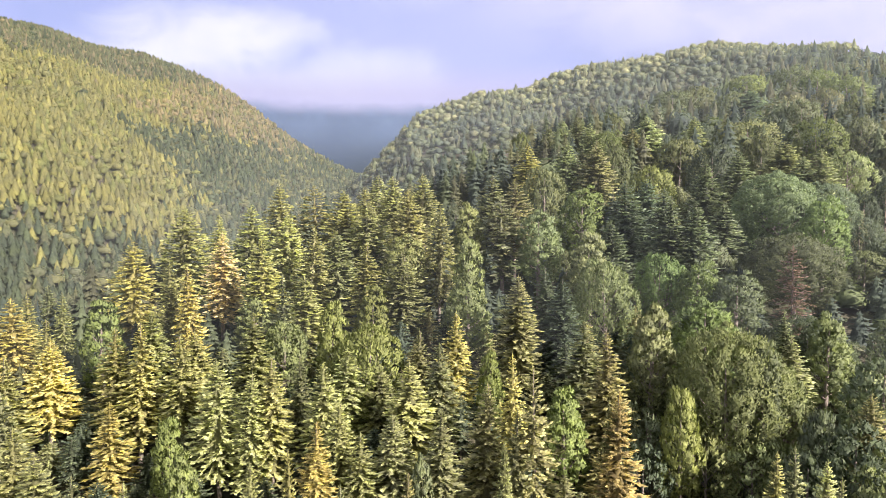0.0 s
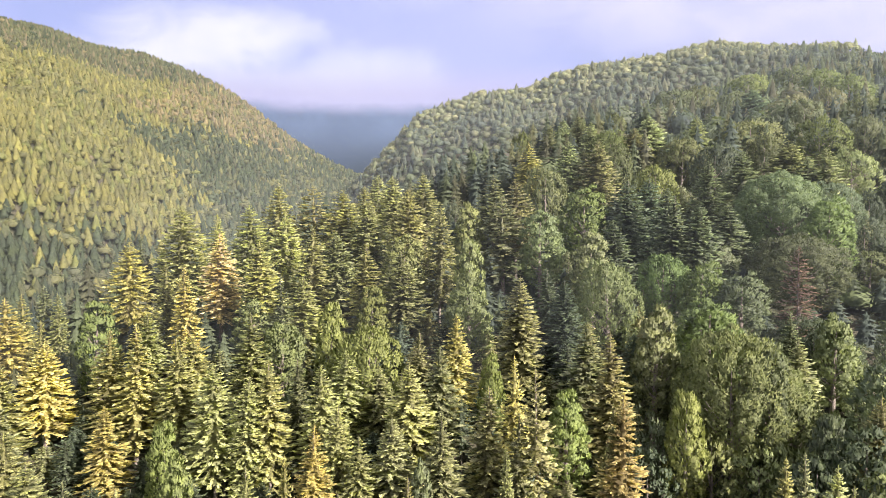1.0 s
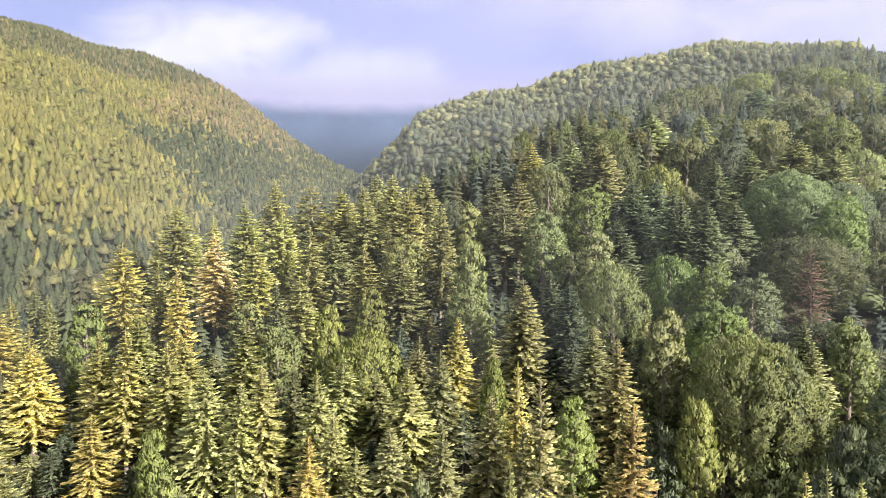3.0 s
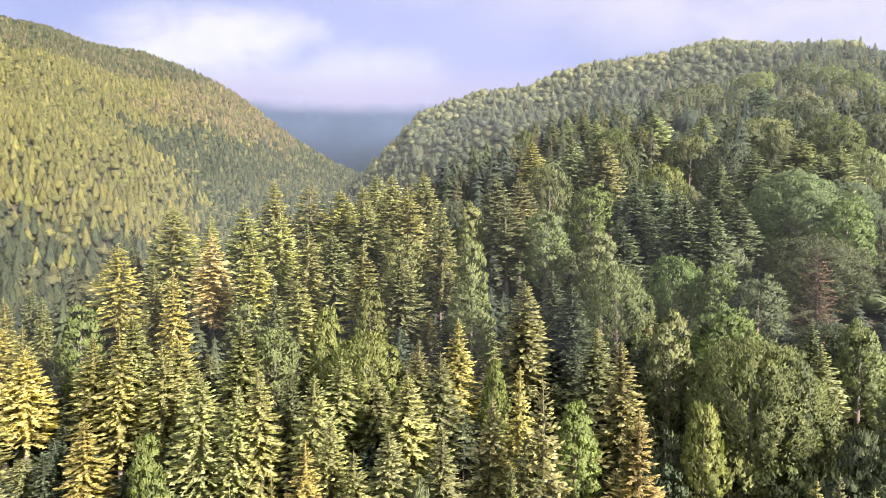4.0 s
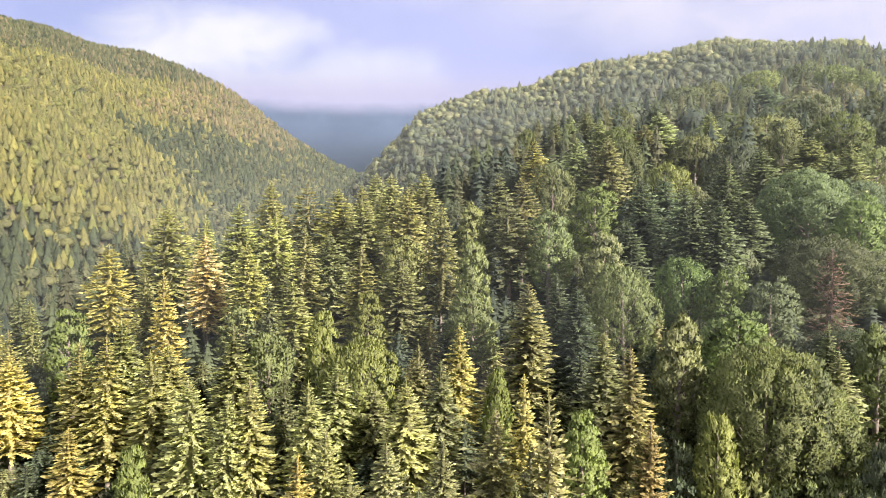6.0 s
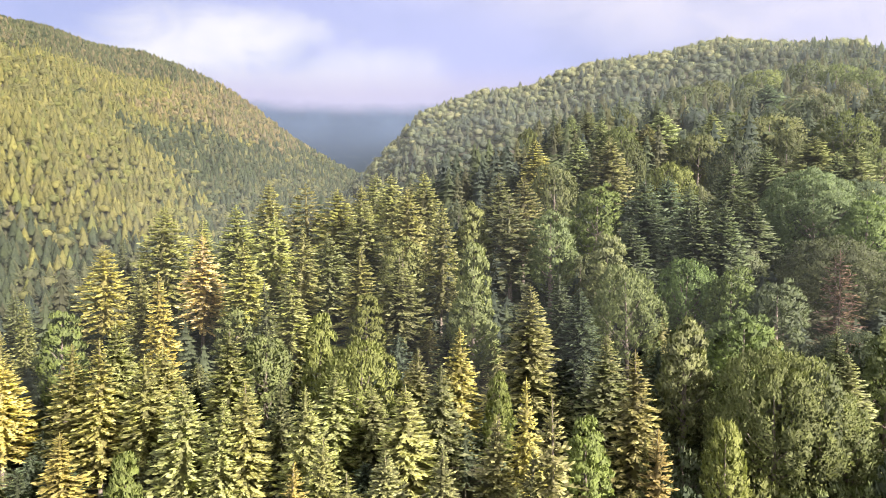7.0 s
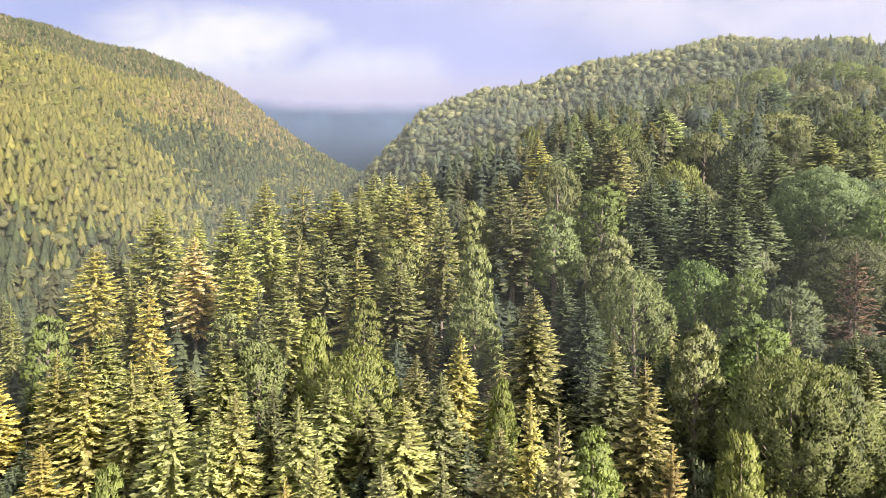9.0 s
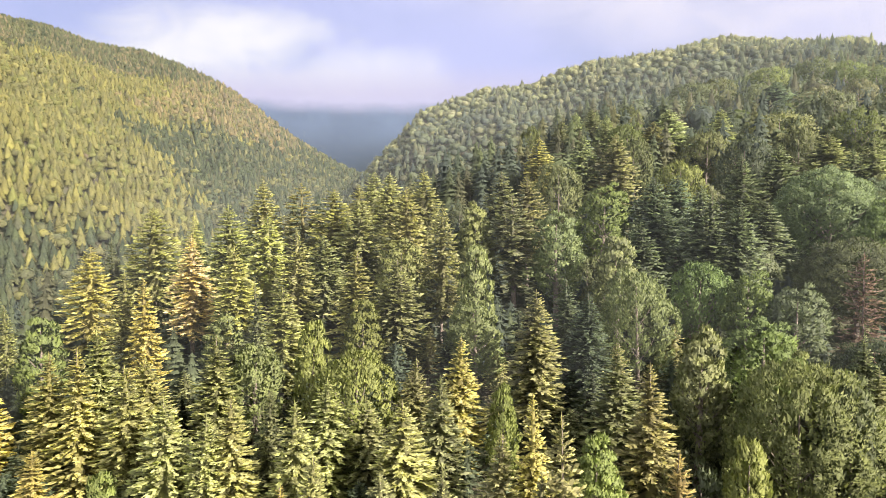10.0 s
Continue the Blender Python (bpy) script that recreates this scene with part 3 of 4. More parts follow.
plant("fir", 42.4, 116.1, 22.6, 3.04, "dim")
plant("fir", -20.6, 122.2, 18.6, 3.27, "green")
plant("fir", 45.7, 115.3, 21.7, 3.46, "dim")
plant("fir", -41.3, 118.1, 21.7, 3.05, "blush")
plant("upright", 5.4, 126.1, 21.1, 3.59, "moss")
plant("big", 61.8, 110.8, 17.0, 8.28, "dull")
plant("fir", -7.4, 127.6, 23.8, 3.85, "olive")
plant("fir", -70.4, 107.8, 21.5, 1.96, "gold")
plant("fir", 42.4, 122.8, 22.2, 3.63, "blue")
plant("fir", -31.4, 126.1, 21.7, 3.80, "lime")
plant("fir", -67.6, 112.0, 18.4, 1.40, "lime")
plant("fir", -15.3, 131.6, 20.8, 4.20, "olive")
plant("fir", -59.6, 120.6, 21.9, 3.63, "gold")
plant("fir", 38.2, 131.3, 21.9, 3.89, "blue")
plant("round", 28.9, 133.8, 21.3, 4.50, "emerald")
plant("round", 71.0, 118.3, 20.6, 4.14, "emerald")
plant("fir", -39.4, 132.3, 23.1, 3.78, "lime")
plant("fir", -21.6, 137.5, 22.1, 4.63, "lime")
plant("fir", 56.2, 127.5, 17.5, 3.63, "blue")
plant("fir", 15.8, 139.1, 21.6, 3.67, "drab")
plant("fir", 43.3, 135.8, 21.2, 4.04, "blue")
plant("fir", -55.1, 134.6, 25.3, 4.53, "lime")
plant("thin", -29.1, 145.6, 22.5, 3.69, "olive")
plant("fir", 11.6, 148.8, 20.6, 3.70, "drab")
plant("fir", -50.3, 140.6, 21.6, 2.61, "lime")
plant("fir", -79.8, 128.0, 19.7, 1.93, "green")
plant("fir", -4.4, 150.8, 21.2, 3.63, "olive")
plant("big", 70.6, 133.4, 21.2, 9.20, "pale")
plant("fir", -18.7, 150.6, 19.4, 3.37, "olive")
plant("fir", -12.4, 151.8, 21.0, 3.65, "olive")
plant("fir", -38.1, 148.0, 24.7, 3.76, "olive")
plant("big", 78.9, 132.6, 18.7, 6.86, "dim")
plant("fir", 60.6, 146.6, 21.2, 3.27, "dim")
plant("fir", -16.2, 160.3, 20.4, 3.60, "olive")
plant("fir", 68.7, 148.1, 22.7, 4.50, "dim")
plant("fir", -69.9, 147.6, 24.9, 1.87, "green")
plant("dome", 25.6, 161.6, 19.4, 5.54, "moss")
plant("fir", 81.4, 144.3, 21.6, 3.95, "dim")
plant("dome", 52.1, 157.6, 19.4, 6.14, "leaf")
plant("fir", 85.7, 143.6, 23.2, 4.51, "green")
plant("fir", 41.1, 171.8, 22.5, 4.57, "drab")
plant("fir", 33.8, 175.6, 21.6, 4.13, "green")
plant("fir", 24.3, 181.3, 20.5, 2.98, "lime")
plant("fir", 86.9, 161.8, 20.6, 5.77, "green")
plant("dome", 47.9, 178.1, 19.7, 4.77, "moss")
plant("bush", 99.0, 155.6, 19.5, 6.05, "moss")
plant("dome", 72.8, 171.3, 19.5, 6.87, "dim")
plant("dome", 86.5, 172.8, 20.5, 5.44, "moss")
plant("dome", 68.2, 183.8, 20.0, 7.04, "moss")
plant("fir", 57.6, 192.6, 21.1, 5.15, "drab")
plant("dome", 51.2, 195.6, 19.9, 6.57, "leaf")
plant("fir", 46.0, 198.3, 22.0, 3.88, "green")
plant("fir", 33.5, 204.3, 20.8, 3.79, "drab")
plant("fir", 63.6, 199.3, 22.4, 5.95, "green")
plant("fir", 77.6, 197.6, 21.8, 3.86, "green")
plant("dome", 25.4, 211.6, 21.2, 3.87, "leaf")
plant("dome", 110.3, 188.1, 20.6, 8.29, "leaf")
plant("dome", 82.1, 202.3, 18.1, 5.44, "dim")
plant("dome", 94.2, 197.3, 19.1, 12.32, "moss")
plant("fir", 40.0, 215.6, 21.0, 3.56, "green")
plant("fir", 45.9, 217.1, 20.7, 4.03, "drab")
plant("dome", 123.3, 188.6, 22.0, 5.79, "green")
plant("dome", 105.3, 202.3, 19.6, 6.22, "dim")
plant("dome", 61.9, 231.8, 17.2, 4.93, "moss")
plant("dome", 124.5, 220.8, 20.8, 6.81, "green")
plant("dome", 143.3, 219.6, 20.9, 7.84, "green")
plant("dome", 143.9, 240.3, 20.9, 6.51, "green")
plant("dome", 133.3, 246.8, 18.8, 8.85, "green")
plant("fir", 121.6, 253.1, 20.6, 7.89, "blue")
plant("dome", 116.3, 257.8, 19.4, 8.00, "moss")
plant("dome", 97.3, 272.1, 20.2, 11.10, "moss")
plant("dome", 109.3, 275.6, 21.1, 8.57, "moss")
plant("dome", 176.7, 279.8, 18.5, 10.07, "leaf")
plant("dome", 146.8, 309.3, 18.7, 9.65, "leaf")
plant("dome", 173.3, 296.3, 20.4, 9.24, "leaf")
plant("dome", 176.5, 324.8, 19.3, 10.15, "moss")

# ---------------------------------------------------------------- the rest of the spur's wood
def free(x, y, gap):
    return all((x - a) ** 2 + (y - b) ** 2 > (gap + 0.45 * r) ** 2 for a, b, r in planted)


def ahead(x, y, margin=0.08):
    """Whether a place lies in the wedge of land before the camera."""
    return y > 30 and abs(x) < (0.70 + margin) * y + 8


fill = random.Random(11)
gaps = []
for _ in range(12000):
    x, y = fill.uniform(-108, 125), fill.uniform(38, 185)
    if not ahead(x, y) or past_crest(x, y) > 8:
        continue
    leafy = fill.random() < (0.08 if x < 15 else 0.4 if x < 60 else 0.7)
    gap = 2.9 if leafy else 2.0
    if free(x, y, gap) and all((x - a) ** 2 + (y - b) ** 2 > (gap + 2.0) ** 2 for a, b, _ in gaps):
        gaps.append((x, y, leafy))
infill = []
firs = sum(1 for ob in scene.objects if ob.name.startswith("fir_tree"))
for x, y, leafy in sorted(gaps, key=lambda g: g[0] ** 2 + g[1] ** 2):
    flank = x < -64
    west = x < -12 + 0.08 * (y - 60)
    # low gap trees take dim and deep tints for the shade between crowns
    if leafy:
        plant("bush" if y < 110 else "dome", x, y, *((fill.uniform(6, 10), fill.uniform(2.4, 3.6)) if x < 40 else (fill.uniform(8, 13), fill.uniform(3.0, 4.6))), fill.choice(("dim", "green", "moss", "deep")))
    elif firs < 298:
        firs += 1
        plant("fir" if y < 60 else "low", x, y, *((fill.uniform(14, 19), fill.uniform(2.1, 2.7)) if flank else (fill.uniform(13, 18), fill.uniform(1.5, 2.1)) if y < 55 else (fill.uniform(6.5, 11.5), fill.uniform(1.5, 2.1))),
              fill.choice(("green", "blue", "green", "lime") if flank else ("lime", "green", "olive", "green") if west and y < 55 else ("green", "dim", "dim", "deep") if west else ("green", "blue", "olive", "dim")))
    else:
        infill.append((x, y, fill.uniform(14, 19) if flank else fill.uniform(6, 10), fill.uniform(2.2, 2.9), fill.choice((0, 1, 1, 2) if west else (0, 0, 1))))


# ---------------------------------------------------------------- woods too many to count
def facing(v, up):
    """The way that the needles or leaves of a crown of one metre each way face: outwards and up, unevenly."""
    n = np.stack([v[:, 0], v[:, 1], up(v[:, 2])], -1)
    n /= np.linalg.norm(n, axis=1)[:, None] + 1e-6
    n += np.repeat(np.random.RandomState(len(v)).normal(0, 0.09, (len(v) // 4 + 1, 3)), 4, axis=0)[:len(v)]
    return n / np.linalg.norm(n, axis=1)[:, None]


def template(v, f, up):
    """Vertices, triangles turned the way that they face, and the ways themselves."""
    v, f = np.array(v, float), np.array(f, int)
    n = facing(v, up)
    geometric = np.cross(v[f[:, 1]] - v[f[:, 0]], v[f[:, 2]] - v[f[:, 0]])
    wrong = (geometric * n[f].sum(1)).sum(1) < 0
    f[wrong] = f[wrong][:, ::-1]
    return v, f, n


def template_fine_fir(seed, whorls, boughs, sprays=3):
    """A fir of one metre each way, each bough three sprays that hang outwards."""
    rng = np.random.RandomState(seed)
    v, f = [], []
    for t in range(whorls):
        q = ((t + 0.6) / whorls) ** 0.92
        reach = 0.06 + 0.94 * min(1.0, q / 0.5) ** 0.8
        z = 1.0 - 0.84 * q
        for k in range(boughs):
            a = 2.4 * t + 6.2832 * k / boughs + rng.uniform(-0.25, 0.25)
            r = reach * rng.uniform(0.58, 1.15)
            zz = z + rng.uniform(-0.032, 0.032)
            for off in ((-0.42, 0.0, 0.42) if sprays == 3 else (0.0,)):
                b = a + off + rng.uniform(-0.1, 0.1)
                r1 = r * (0.85 if off else 1.0)
                w = (0.13 + 0.06 * (1 - q)) * (1.1 if sprays == 3 else 2.0)
                i = len(v)
                dip = rng.uniform(0.015, 0.06) * (0.45 + 0.55 * q)
                v += [(0.30 * r1 * math.cos(a), 0.30 * r1 * math.sin(a), zz + 0.02), (0.75 * r1 * math.cos(b - w), 0.75 * r1 * math.sin(b - w), zz - 0.5 * dip - 0.01),
                      (r1 * math.cos(b), r1 * math.sin(b), zz - dip), (0.75 * r1 * math.cos(b + w), 0.75 * r1 * math.sin(b + w), zz - 0.5 * dip - 0.01)]
                f += [(i, i + 1, i + 2), (i, i + 2, i + 3)]
    i = len(v)
    v.append((0, 0, 1.02))
    v += [(0.72 * math.cos(k * 1.0472), 0.72 * math.sin(k * 1.0472), 0.15) for k in range(6)]
    f += [(i, i + 1 + k, i + 1 + (k + 1) % 6) for k in range(6)]
    return template(v, f, lambda z: 0.45 + 0 * z)


def template_bushy_fir(seed, sprays, size):
    """A full fir of one metre each way: hanging sprays in a spiral over a pointed heart."""
    rng = np.random.RandomState(seed)
    v, f = [], []
    for k in range(sprays):
        q = ((k + 0.7) / sprays) ** 0.62
        a = 2.39996 * k + rng.uniform(-0.3, 0.3)
        r = (0.07 + 0.93 * min(1.0, q / 0.72) ** 0.85) * rng.uniform(0.72, 1.14)
        z = 1.0 - 0.86 * q + rng.uniform(-0.02, 0.02)
        w = size * rng.uniform(0.75, 1.3) * (0.55 + 0.45 * q)
        drop = rng.uniform(0.045, 0.085)
        i = len(v)
        side = (-math.sin(a) * w, math.cos(a) * w)
        for reach, lean, lift in ((0.45, 0, 0.6), (0.82, -1, -0.25), (1.0, 0.2 * rng.uniform(-1, 1), -1.0), (0.82, 1, -0.25)):
            v.append((reach * r * math.cos(a) + lean * side[0], reach * r * math.sin(a) + lean * side[1], z + lift * drop))
        f += [(i, i + 1, i + 2), (i, i + 2, i + 3)]
    i = len(v)
    v.append((0, 0, 1.03))
    v += [(0.74 * math.cos(k * 0.7854), 0.74 * math.sin(k * 0.7854), 0.26) for k in range(8)]
    f += [(i, i + 1 + k, i + 1 + (k + 1) % 8) for k in range(8)]
    return template(v, f, lambda z: 0.42 + 0 * z)


def template_round(seed, leaves, size):
    """A leafy crown of one metre each way: a lumpy heart under loose leaf sprays."""
    rng = np.random.RandomState(seed)
    v, f = [], []
    knobs = rng.normal(size=(11, 3))
    knobs[:, 2] = np.abs(knobs[:, 2])
    knobs /= np.linalg.norm(knobs, axis=1)[:, None]

    def swell(d):
        return 0.72 + 0.34 * max(0, (knobs @ d).max()) ** 9
    rows, cols = 5, 8
    for i in range(rows):
        c = 0.95 - 1.7 * i / (rows - 1)
        for j in range(cols):
            a = 6.2832 * (j + 0.5 * (i % 2)) / cols
            d = np.array((math.sqrt(1 - c * c) * math.cos(a), math.sqrt(1 - c * c) * math.sin(a), c))
            p = d * swell(d) * 0.74 * rng.uniform(0.88, 1.08)
            v.append((p[0], p[1], 0.60 + 0.40 * p[2]))
    for i in range(rows - 1):
        for j in range(cols):
            p, q = i * cols + j, i * cols + (j + 1) % cols
            f += [(p, p + cols, q), (q, p + cols, q + cols)] if i % 2 == 0 else [(p, p + cols, q + cols), (p, q + cols, q)]
    for k in range(leaves):
        c = 1 - 1.6 * (k + 0.5) / leaves
        a = 2.39996 * k
        r = math.sqrt(max(0, 1 - c * c))
        d = np.array((r * math.cos(a), r * math.sin(a), c))
        p = d * (swell(d) + rng.uniform(-0.08, 0.05))
        t1 = np.cross(d, rng.normal(size=3))
        t1 = t1 / np.linalg.norm(t1) + d * rng.uniform(-0.1, 0.45)
        t2 = np.cross(t1, d + rng.normal(size=3) * 0.22)
        s = rng.uniform(0.7, 1.3) * size
        t1, t2 = t1 / np.linalg.norm(t1) * s, t2 / np.linalg.norm(t2) * s * 0.6
        i = len(v)
        for w in (-t1, t2, t1, -t2):
            q = p + w
            v.append((q[0], q[1], 0.60 + 0.40 * q[2]))
        f += [(i, i + 1, i + 2), (i, i + 2, i + 3)]
    return template(v, f, lambda z: (z - 0.55) * 2.0)


def wood(name, label, templates, trees, hues):
    """Many trees as one mesh. trees: rows of x, y, z, height, radius, template, hue number, tone."""
    vs, fs, hs, ts, ns, count = [], [], [], [], [], 0
    hues = np.array(hues)
    for x, y, z, height, radius, which, hue, tone in trees:
        v, f, n = templates[int(which)]
        a = tone * 97.0
        ca, sa = math.cos(a) * radius, math.sin(a) * radius
        p = np.stack([x + v[:, 0] * ca - v[:, 1] * sa, y + v[:, 0] * sa + v[:, 1] * ca, z + v[:, 2] * height], -1)
        vs.append(p)
        ns.append(np.stack([n[:, 0] * math.cos(a) - n[:, 1] * math.sin(a), n[:, 0] * math.sin(a) + n[:, 1] * math.cos(a), n[:, 2]], -1))
        fs.append(f + count)
        hs.append(np.broadcast_to(hues[int(hue)], (len(v), 3)))
        ts.append(np.full(len(v), tone))
        count += len(v)
    vs, fs, hs, ts, ns = (np.concatenate(rows) for rows in (vs, fs, hs, ts, ns))
    me = bpy.data.meshes.new(name)
    me.vertices.add(len(vs))
    me.vertices.foreach_set("co", vs.ravel().astype(np.float32))
    me.loops.add(fs.size)
    me.loops.foreach_set("vertex_index", fs.ravel().astype(np.int32))
    me.polygons.add(len(fs))
    me.polygons.foreach_set("loop_start", np.arange(0, fs.size, 3, dtype=np.int32))
    me.attributes.new("tone", "FLOAT", "POINT").data.foreach_set("value", ts.astype(np.float32))
    me.attributes.new("hue", "FLOAT_COLOR", "POINT").data.foreach_set("color", np.c_[hs, np.ones(len(hs))].ravel().astype(np.float32))
    me.attributes.new("custom_normal", "FLOAT_VECTOR", "POINT").data.foreach_set("vector", ns.ravel().astype(np.float32))
    me.update(calc_edges=True)
    me.validate()
    me.materials.append(FAR_LEAVES)
    return tagged(new(name, me), label, "forest", kind="stuff")


def scatter(rng, x0, x1, y0, y1, gap, keep):
    """Places about gap apart, jittered."""
    gx, gy = np.meshgrid(np.arange(x0, x1, gap), np.arange(y0, y1, gap * 0.9))
    gx = gx + rng.uniform(-0.42, 0.42, gx.shape) * gap
    gy = gy + rng.uniform(-0.42, 0.42, gy.shape) * gap
    ok = keep(gx, gy)
    return gx[ok], gy[ok]


def seen_wedge(x, y):
    return np.abs(x) < 0.76 * y + 10


MID_T = [template_fine_fir(k, 15, 7) for k in range(4)] + [template_round(k, 260, 0.115) for k in range(4)]
MIDDLE_T = [template_bushy_fir(34 + k, 64, 0.24) for k in range(4)] + [template_round(50 + k, 90, 0.15) for k in range(3)]
FAR_T = [template_bushy_fir(10 + k, 84, 0.19) for k in range(4)] + [template_round(10 + k, 84, 0.15) for k in range(3)]
YOUNG_T = [template_fine_fir(30 + k, 9, 7) for k in range(4)]
FOOT_T = [template_bushy_fir(38 + k, 130, 0.17) for k in range(4)] + [template_round(30 + k, 120, 0.14) for k in range(3)]
LOW_T = [template_fine_fir(60 + k, 7, 6, 1) for k in range(4)] + [template_round(60 + k, 70, 0.17) for k in range(3)]
RIDGE_T = [template_bushy_fir(40 + k, 30, 0.33) for k in range(4)] + [template_round(40 + k, 56, 0.15) for k in range(3)]
SLOPE_T = [template_bushy_fir(20 + k, 34, 0.33) for k in range(4)] + [template_round(20 + k, 30, 0.22) for k in range(3)]
# dulled and blued to carry the soft, hazy light on the upper spur
HUES = [(0.068, 0.088, 0.070), (0.094, 0.116, 0.068), (0.108, 0.114, 0.068), (0.200, 0.200, 0.098), (0.116, 0.145, 0.070), (0.250, 0.225, 0.105), (0.150, 0.126, 0.095), (0.116, 0.140, 0.088)]
# the valley slope: firs darkened for shade, grey-green firs, mixed, yellow-green, bright yellow-green, sandy, leafy
# green, dull, rusty
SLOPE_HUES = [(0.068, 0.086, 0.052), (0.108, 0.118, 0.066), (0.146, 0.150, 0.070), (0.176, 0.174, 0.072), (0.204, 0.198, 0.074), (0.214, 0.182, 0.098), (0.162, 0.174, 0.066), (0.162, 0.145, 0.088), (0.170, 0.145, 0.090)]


# the far ridge: greyed for haze, dark hues for its shaded foot, pale for sun
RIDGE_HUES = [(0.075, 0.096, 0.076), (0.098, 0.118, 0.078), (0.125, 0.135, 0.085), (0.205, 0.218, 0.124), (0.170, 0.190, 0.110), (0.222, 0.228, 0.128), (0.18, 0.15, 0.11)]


def dress(rng, x, y, leafy, tall, wide, pick, t_fir, t_round, spread=1.45):
    """Rows for wood(). spread: how much wider broad crowns are. pick(x, y, z, broad): the number of the tree's hue."""
    rows = []
    for a, b, c, broad in zip(x, y, land(x, y), leafy):
        k = rng.uniform(0.72, 1.2)
        h, r = tall * k * rng.uniform(0.85, 1.15), wide * k
        if broad:
            h, r = h * 0.82, r * spread * rng.uniform(0.83, 1.17)
        rows.append((a, b, c - 0.5, h, r, rng.choice(t_round if broad else t_fir), pick(a, b, c, broad), rng.uniform()))
    return rows


def upper_spur():
    rng = np.random.RandomState(21)

    def keep(x, y):
        near = (y < 185) & (x < 120) & (past_crest(x, y) < 8) & (x > -106)
        return seen_wedge(x, y) & ~near & (past_crest(x, y) < 24) & (y > 60)

    def pick(x, y, z, broad):
        return rng.choice((1, 7, 2, 1, 1, 0, 0)) if broad else rng.choice((0, 0, 0, 1, 1, 2, 2))
    bx, by = scatter(rng, -110, 420, 60, 520, 8.6, keep)
    broad = rng.uniform(size=len(bx)) < np.clip(0.38 + (bx - 25) / 90 + 0.2 * lumps(bx, by, 25, 6.0), 0.03, 0.93)
    old = np.array(planted)

    def clear(x, y, gap):
        return np.array([np.all((old[:, 0] - a) ** 2 + (old[:, 1] - b) ** 2 > (gap + 0.5 * old[:, 2]) ** 2) for a, b in zip(x, y)])
    broad &= clear(bx, by, 3.0)
    bx, by = bx[broad], by[broad]
    fx, fy = scatter(rng, -110, 420, 60, 520, 5.0, keep)
    ok = clear(fx, fy, 1.6) & np.array([np.all((bx - a) ** 2 + (by - b) ** 2 > 3.9 ** 2) for a, b in zip(fx, fy)])
    x, y = np.r_[bx, fx[ok]], np.r_[by, fy[ok]]
    leafy = np.arange(len(x)) < len(bx)
    close = np.hypot(x, y) < 270
    for part, t_round, shapes, tall in ((close, (4, 5, 6, 7), MID_T, 18), (~close, (4, 5, 6), FAR_T, 14)):
        wood("upper_spur_woods", "mixed fir and broadleaved wood covering the upper spur", shapes, dress(rng, x[part], y[part], leafy[part], tall, 3.4, pick, (0, 1, 2, 3), t_round, 1.75), HUES)


def far_ridge():
    rng = np.random.RandomState(22)
    x, y = scatter(rng, -180, 450, 420, 680, 6.8, lambda x, y: seen_wedge(x, y) & (land(x, y) > 20) & (past_crest(x, y) > 30))
    leafy = rng.uniform(size=len(x)) < np.clip(0.72 + lumps(x, y, 31, 7.0) * 0.25, 0.3, 0.95)

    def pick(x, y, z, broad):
        # the sunlit upper part is put into the hue by height
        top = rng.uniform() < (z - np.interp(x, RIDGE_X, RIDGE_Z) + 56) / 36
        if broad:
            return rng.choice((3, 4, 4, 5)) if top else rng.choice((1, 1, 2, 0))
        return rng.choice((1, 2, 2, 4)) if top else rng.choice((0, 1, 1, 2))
    wood("far_ridge_woods", "mixed wood on the ridge beyond the spur, its top coloured as lit", RIDGE_T, dress(rng, x, y, leafy, 10.0, 3.2, pick, (0, 1, 2, 3), (4, 5, 6)), RIDGE_HUES)


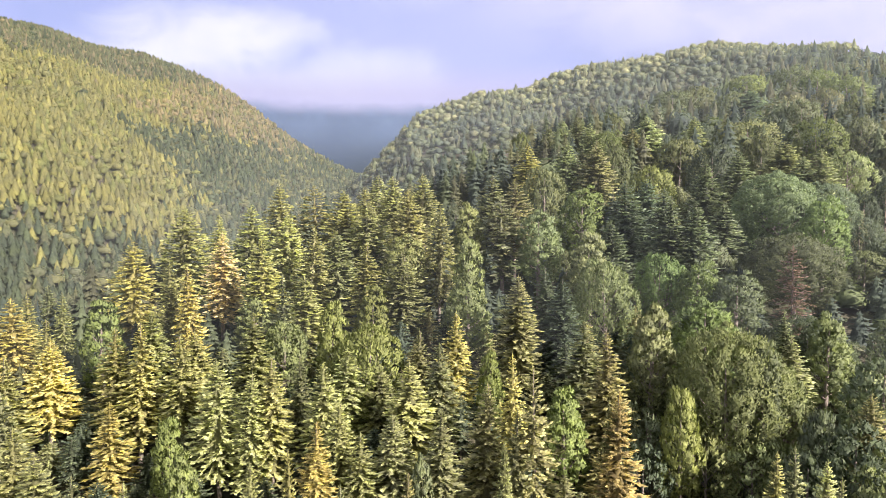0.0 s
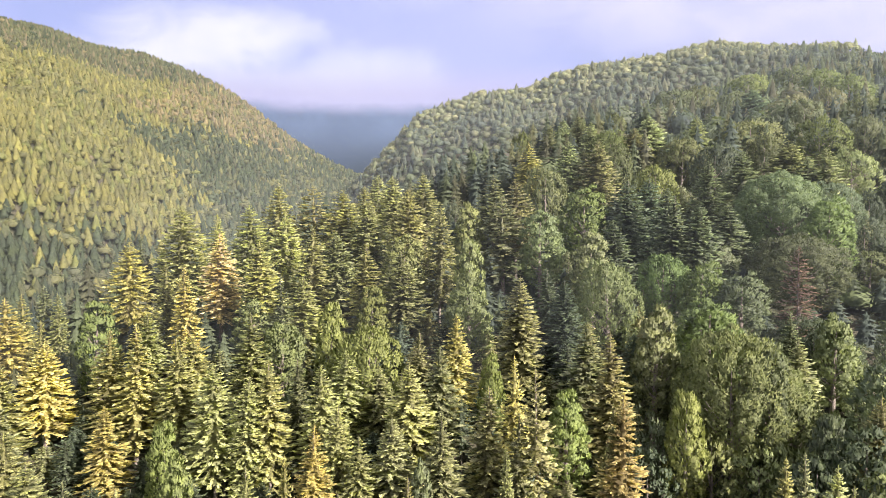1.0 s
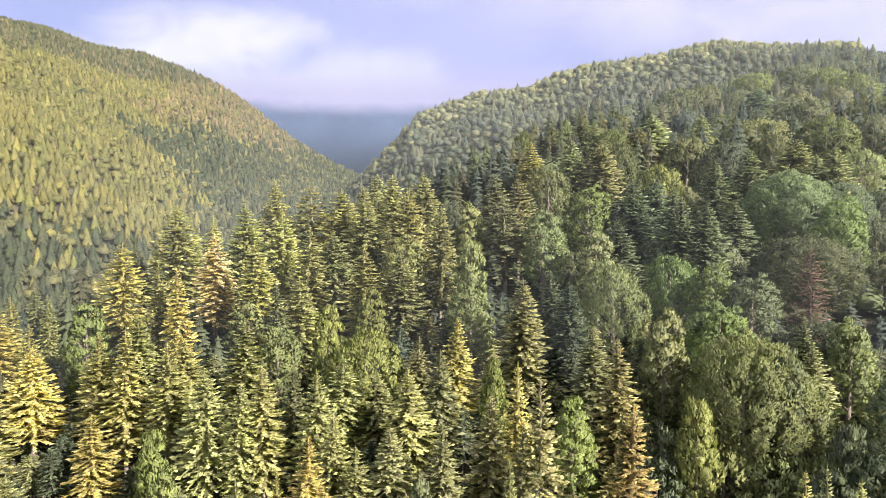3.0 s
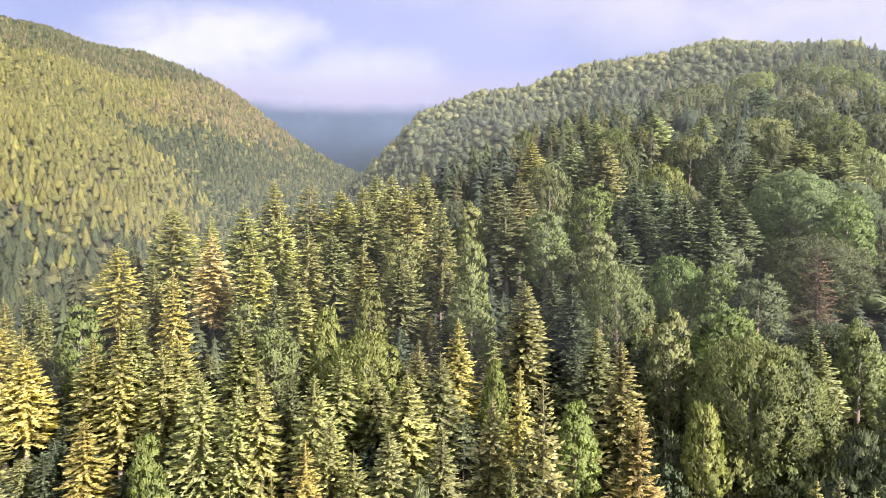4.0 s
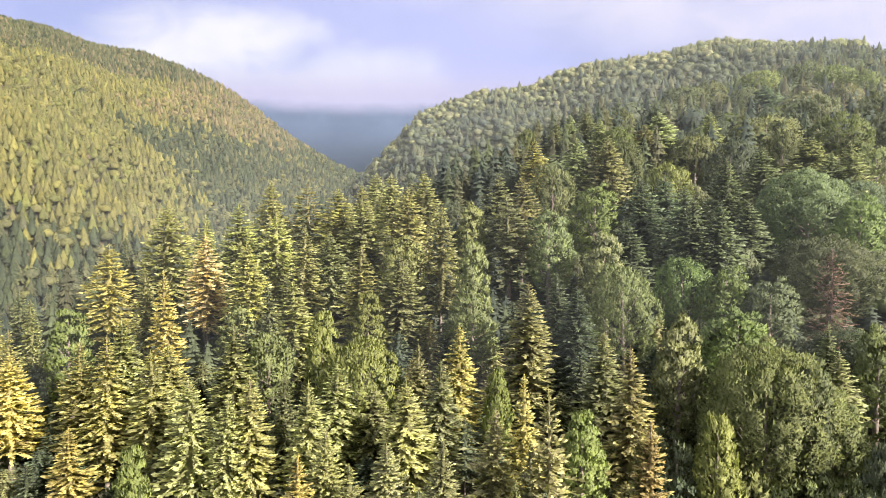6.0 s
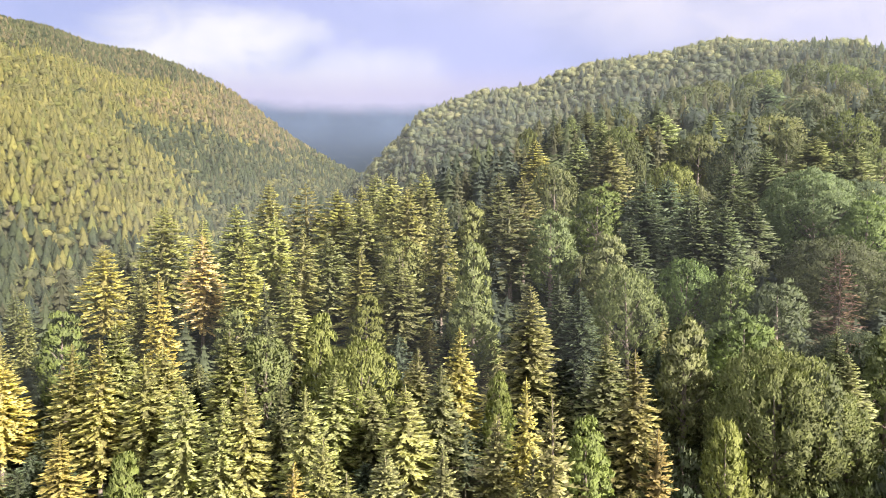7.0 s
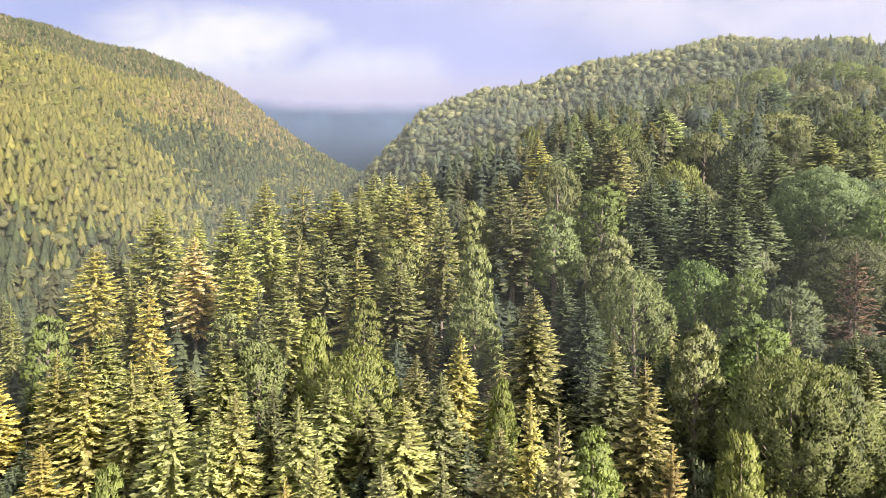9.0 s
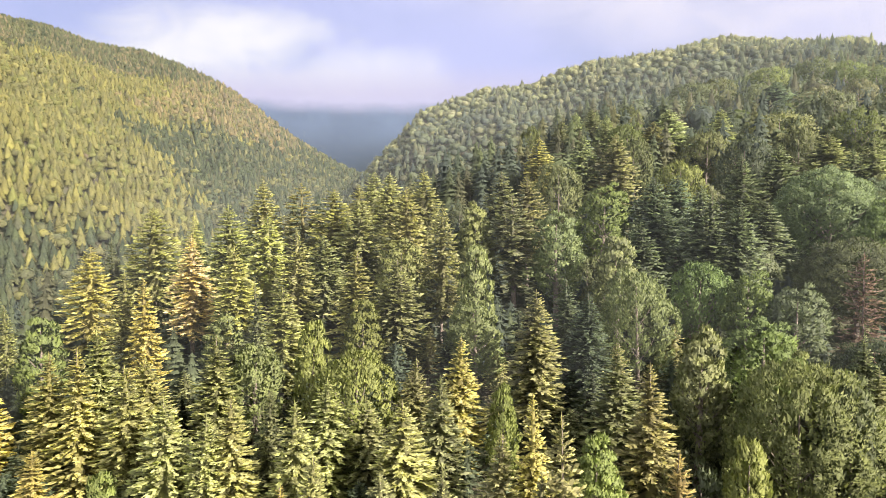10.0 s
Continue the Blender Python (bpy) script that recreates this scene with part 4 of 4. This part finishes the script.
def valley_slope():
    rng = np.random.RandomState(23)
    x, y = scatter(rng, -880, -60, 150, 1118, 5.9, lambda x, y: seen_wedge(x, y) & (x < -0.12 * y - 10) & (past_crest(x, y) > 6) | (seen_wedge(x, y) & (x < -80) & (y > 150)))
    leafy = rng.uniform(size=len(x)) < np.clip(0.24 + lumps(x, y, 33, 8.0) * 0.20, 0.05, 0.6) * np.where(y < 480, 0.6, 1.0)

    def share(v, width):
        return rng.uniform() < 1 / (1 + math.exp(-max(-30, min(30, v / width))))

    def pick(x, y, z, broad):
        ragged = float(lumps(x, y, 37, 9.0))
        # shade painted as hue: darker at the foot and in the gully, greyer below the crest
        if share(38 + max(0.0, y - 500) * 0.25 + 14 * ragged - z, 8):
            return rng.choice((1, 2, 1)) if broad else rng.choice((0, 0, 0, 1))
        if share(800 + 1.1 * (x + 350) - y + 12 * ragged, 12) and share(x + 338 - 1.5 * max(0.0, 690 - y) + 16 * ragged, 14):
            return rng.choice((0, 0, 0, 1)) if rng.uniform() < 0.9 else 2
        if x > -392 + 18 * ragged and y > 800 + 1.1 * (x + 350):
            if share(y - 1010 + 0.9 * (x + 392), 30):
                return rng.choice((1, 7, 7, 2, 5))
            return rng.choice((5, 5, 7, 3, 2))
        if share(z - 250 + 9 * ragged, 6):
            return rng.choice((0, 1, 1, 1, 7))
        stand = 0.35 * float(lumps(x, y, 95, 3.3)) + 0.35 * float(lumps(x, y, 34, 2.2)) + rng.normal() * 0.3 + 0.25
        if stand < -0.7:
            return rng.choice((1, 2, 2, 8 if rng.uniform() < 0.2 else 2))
        if stand < 0.1:
            return rng.choice((2, 3, 3, 6))
        if y < 480:
            return rng.choice((6, 4, 3)) if broad else rng.choice((3, 3, 4, 6))
        return rng.choice((3, 4, 6)) if broad else rng.choice((3, 3, 4, 4))
    label = "sunlit yellow-green fir wood on the slope across the valley"
    foot = "fir wood along the foot of the valley slope, shade in its colour"
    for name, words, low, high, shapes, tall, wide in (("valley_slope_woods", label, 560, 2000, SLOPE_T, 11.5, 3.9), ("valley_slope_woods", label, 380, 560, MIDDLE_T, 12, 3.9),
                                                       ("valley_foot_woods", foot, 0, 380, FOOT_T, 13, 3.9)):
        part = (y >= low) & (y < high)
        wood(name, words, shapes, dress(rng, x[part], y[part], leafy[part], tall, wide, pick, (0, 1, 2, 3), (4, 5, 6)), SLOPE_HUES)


def younger_firs():
    rng = np.random.RandomState(25)
    rows = [(x, y, float(land(x, y)) - 0.5, h, r, rng.choice(4), hue, rng.uniform()) for x, y, h, r, hue in infill]
    if rows:
        wood("younger_firs", "younger firs standing close between the taller trees", YOUNG_T, rows, HUES)


def undergrowth():
    """Low young trees and shrubs that close the gaps between the trunks."""
    rng = np.random.RandomState(24)
    x, y = scatter(rng, -112, 135, 34, 200, 5.6, lambda x, y: (np.abs(x) < 0.80 * y + 8) & (past_crest(x, y) < 10) & ((x > 25) | (lumps(x, y, 7.0, 4.4) > -0.1)))
    leafy = rng.uniform(size=len(x)) < np.clip(0.45 + x / 120, 0.25, 0.9)
    wood("undergrowth", "low young firs and leafy shrubs under the spur's trees", LOW_T,
         dress(rng, x, y, leafy, 5.2, 2.0, lambda x, y, z, broad: rng.choice((1, 4, 2)) if broad else rng.choice((0, 1, 2)), (0, 1, 2, 3), (4, 5, 6)), HUES)


upper_spur()
far_ridge()
valley_slope()
undergrowth()
younger_firs()


# ---------------------------------------------------------------- veils added for the haze between the hills
def haze_veil(distance, swing):
    """A thin wavy veil across the valley, added as haze and to lift dark gaps."""
    bm = bmesh.new()
    cols = []
    for k in range(49):
        x = -1000 + 1600 * k / 48
        cols.append([bm.verts.new((x, distance + swing * math.sin(x / 130 + distance) + 0.35 * swing * math.sin(z / 25 + x / 60), z)) for z in range(-20, 345, 26)])
    for a, b in zip(cols, cols[1:]):
        for j in range(len(a) - 1):
            bm.faces.new((a[j], b[j], b[j + 1], a[j + 1]))
    me = bpy.data.meshes.new("haze_veil")
    bm.to_mesh(me), bm.free()
    me.polygons.foreach_set("use_smooth", np.ones(len(me.polygons), bool))
    me.materials.append(HAZE)
    return tagged(new("haze_veil", me), "thin pale veil added for the haze between the hills", "mist", kind="stuff")


for metres in (98, 235, 370, 455):
    haze_veil(metres, 16)
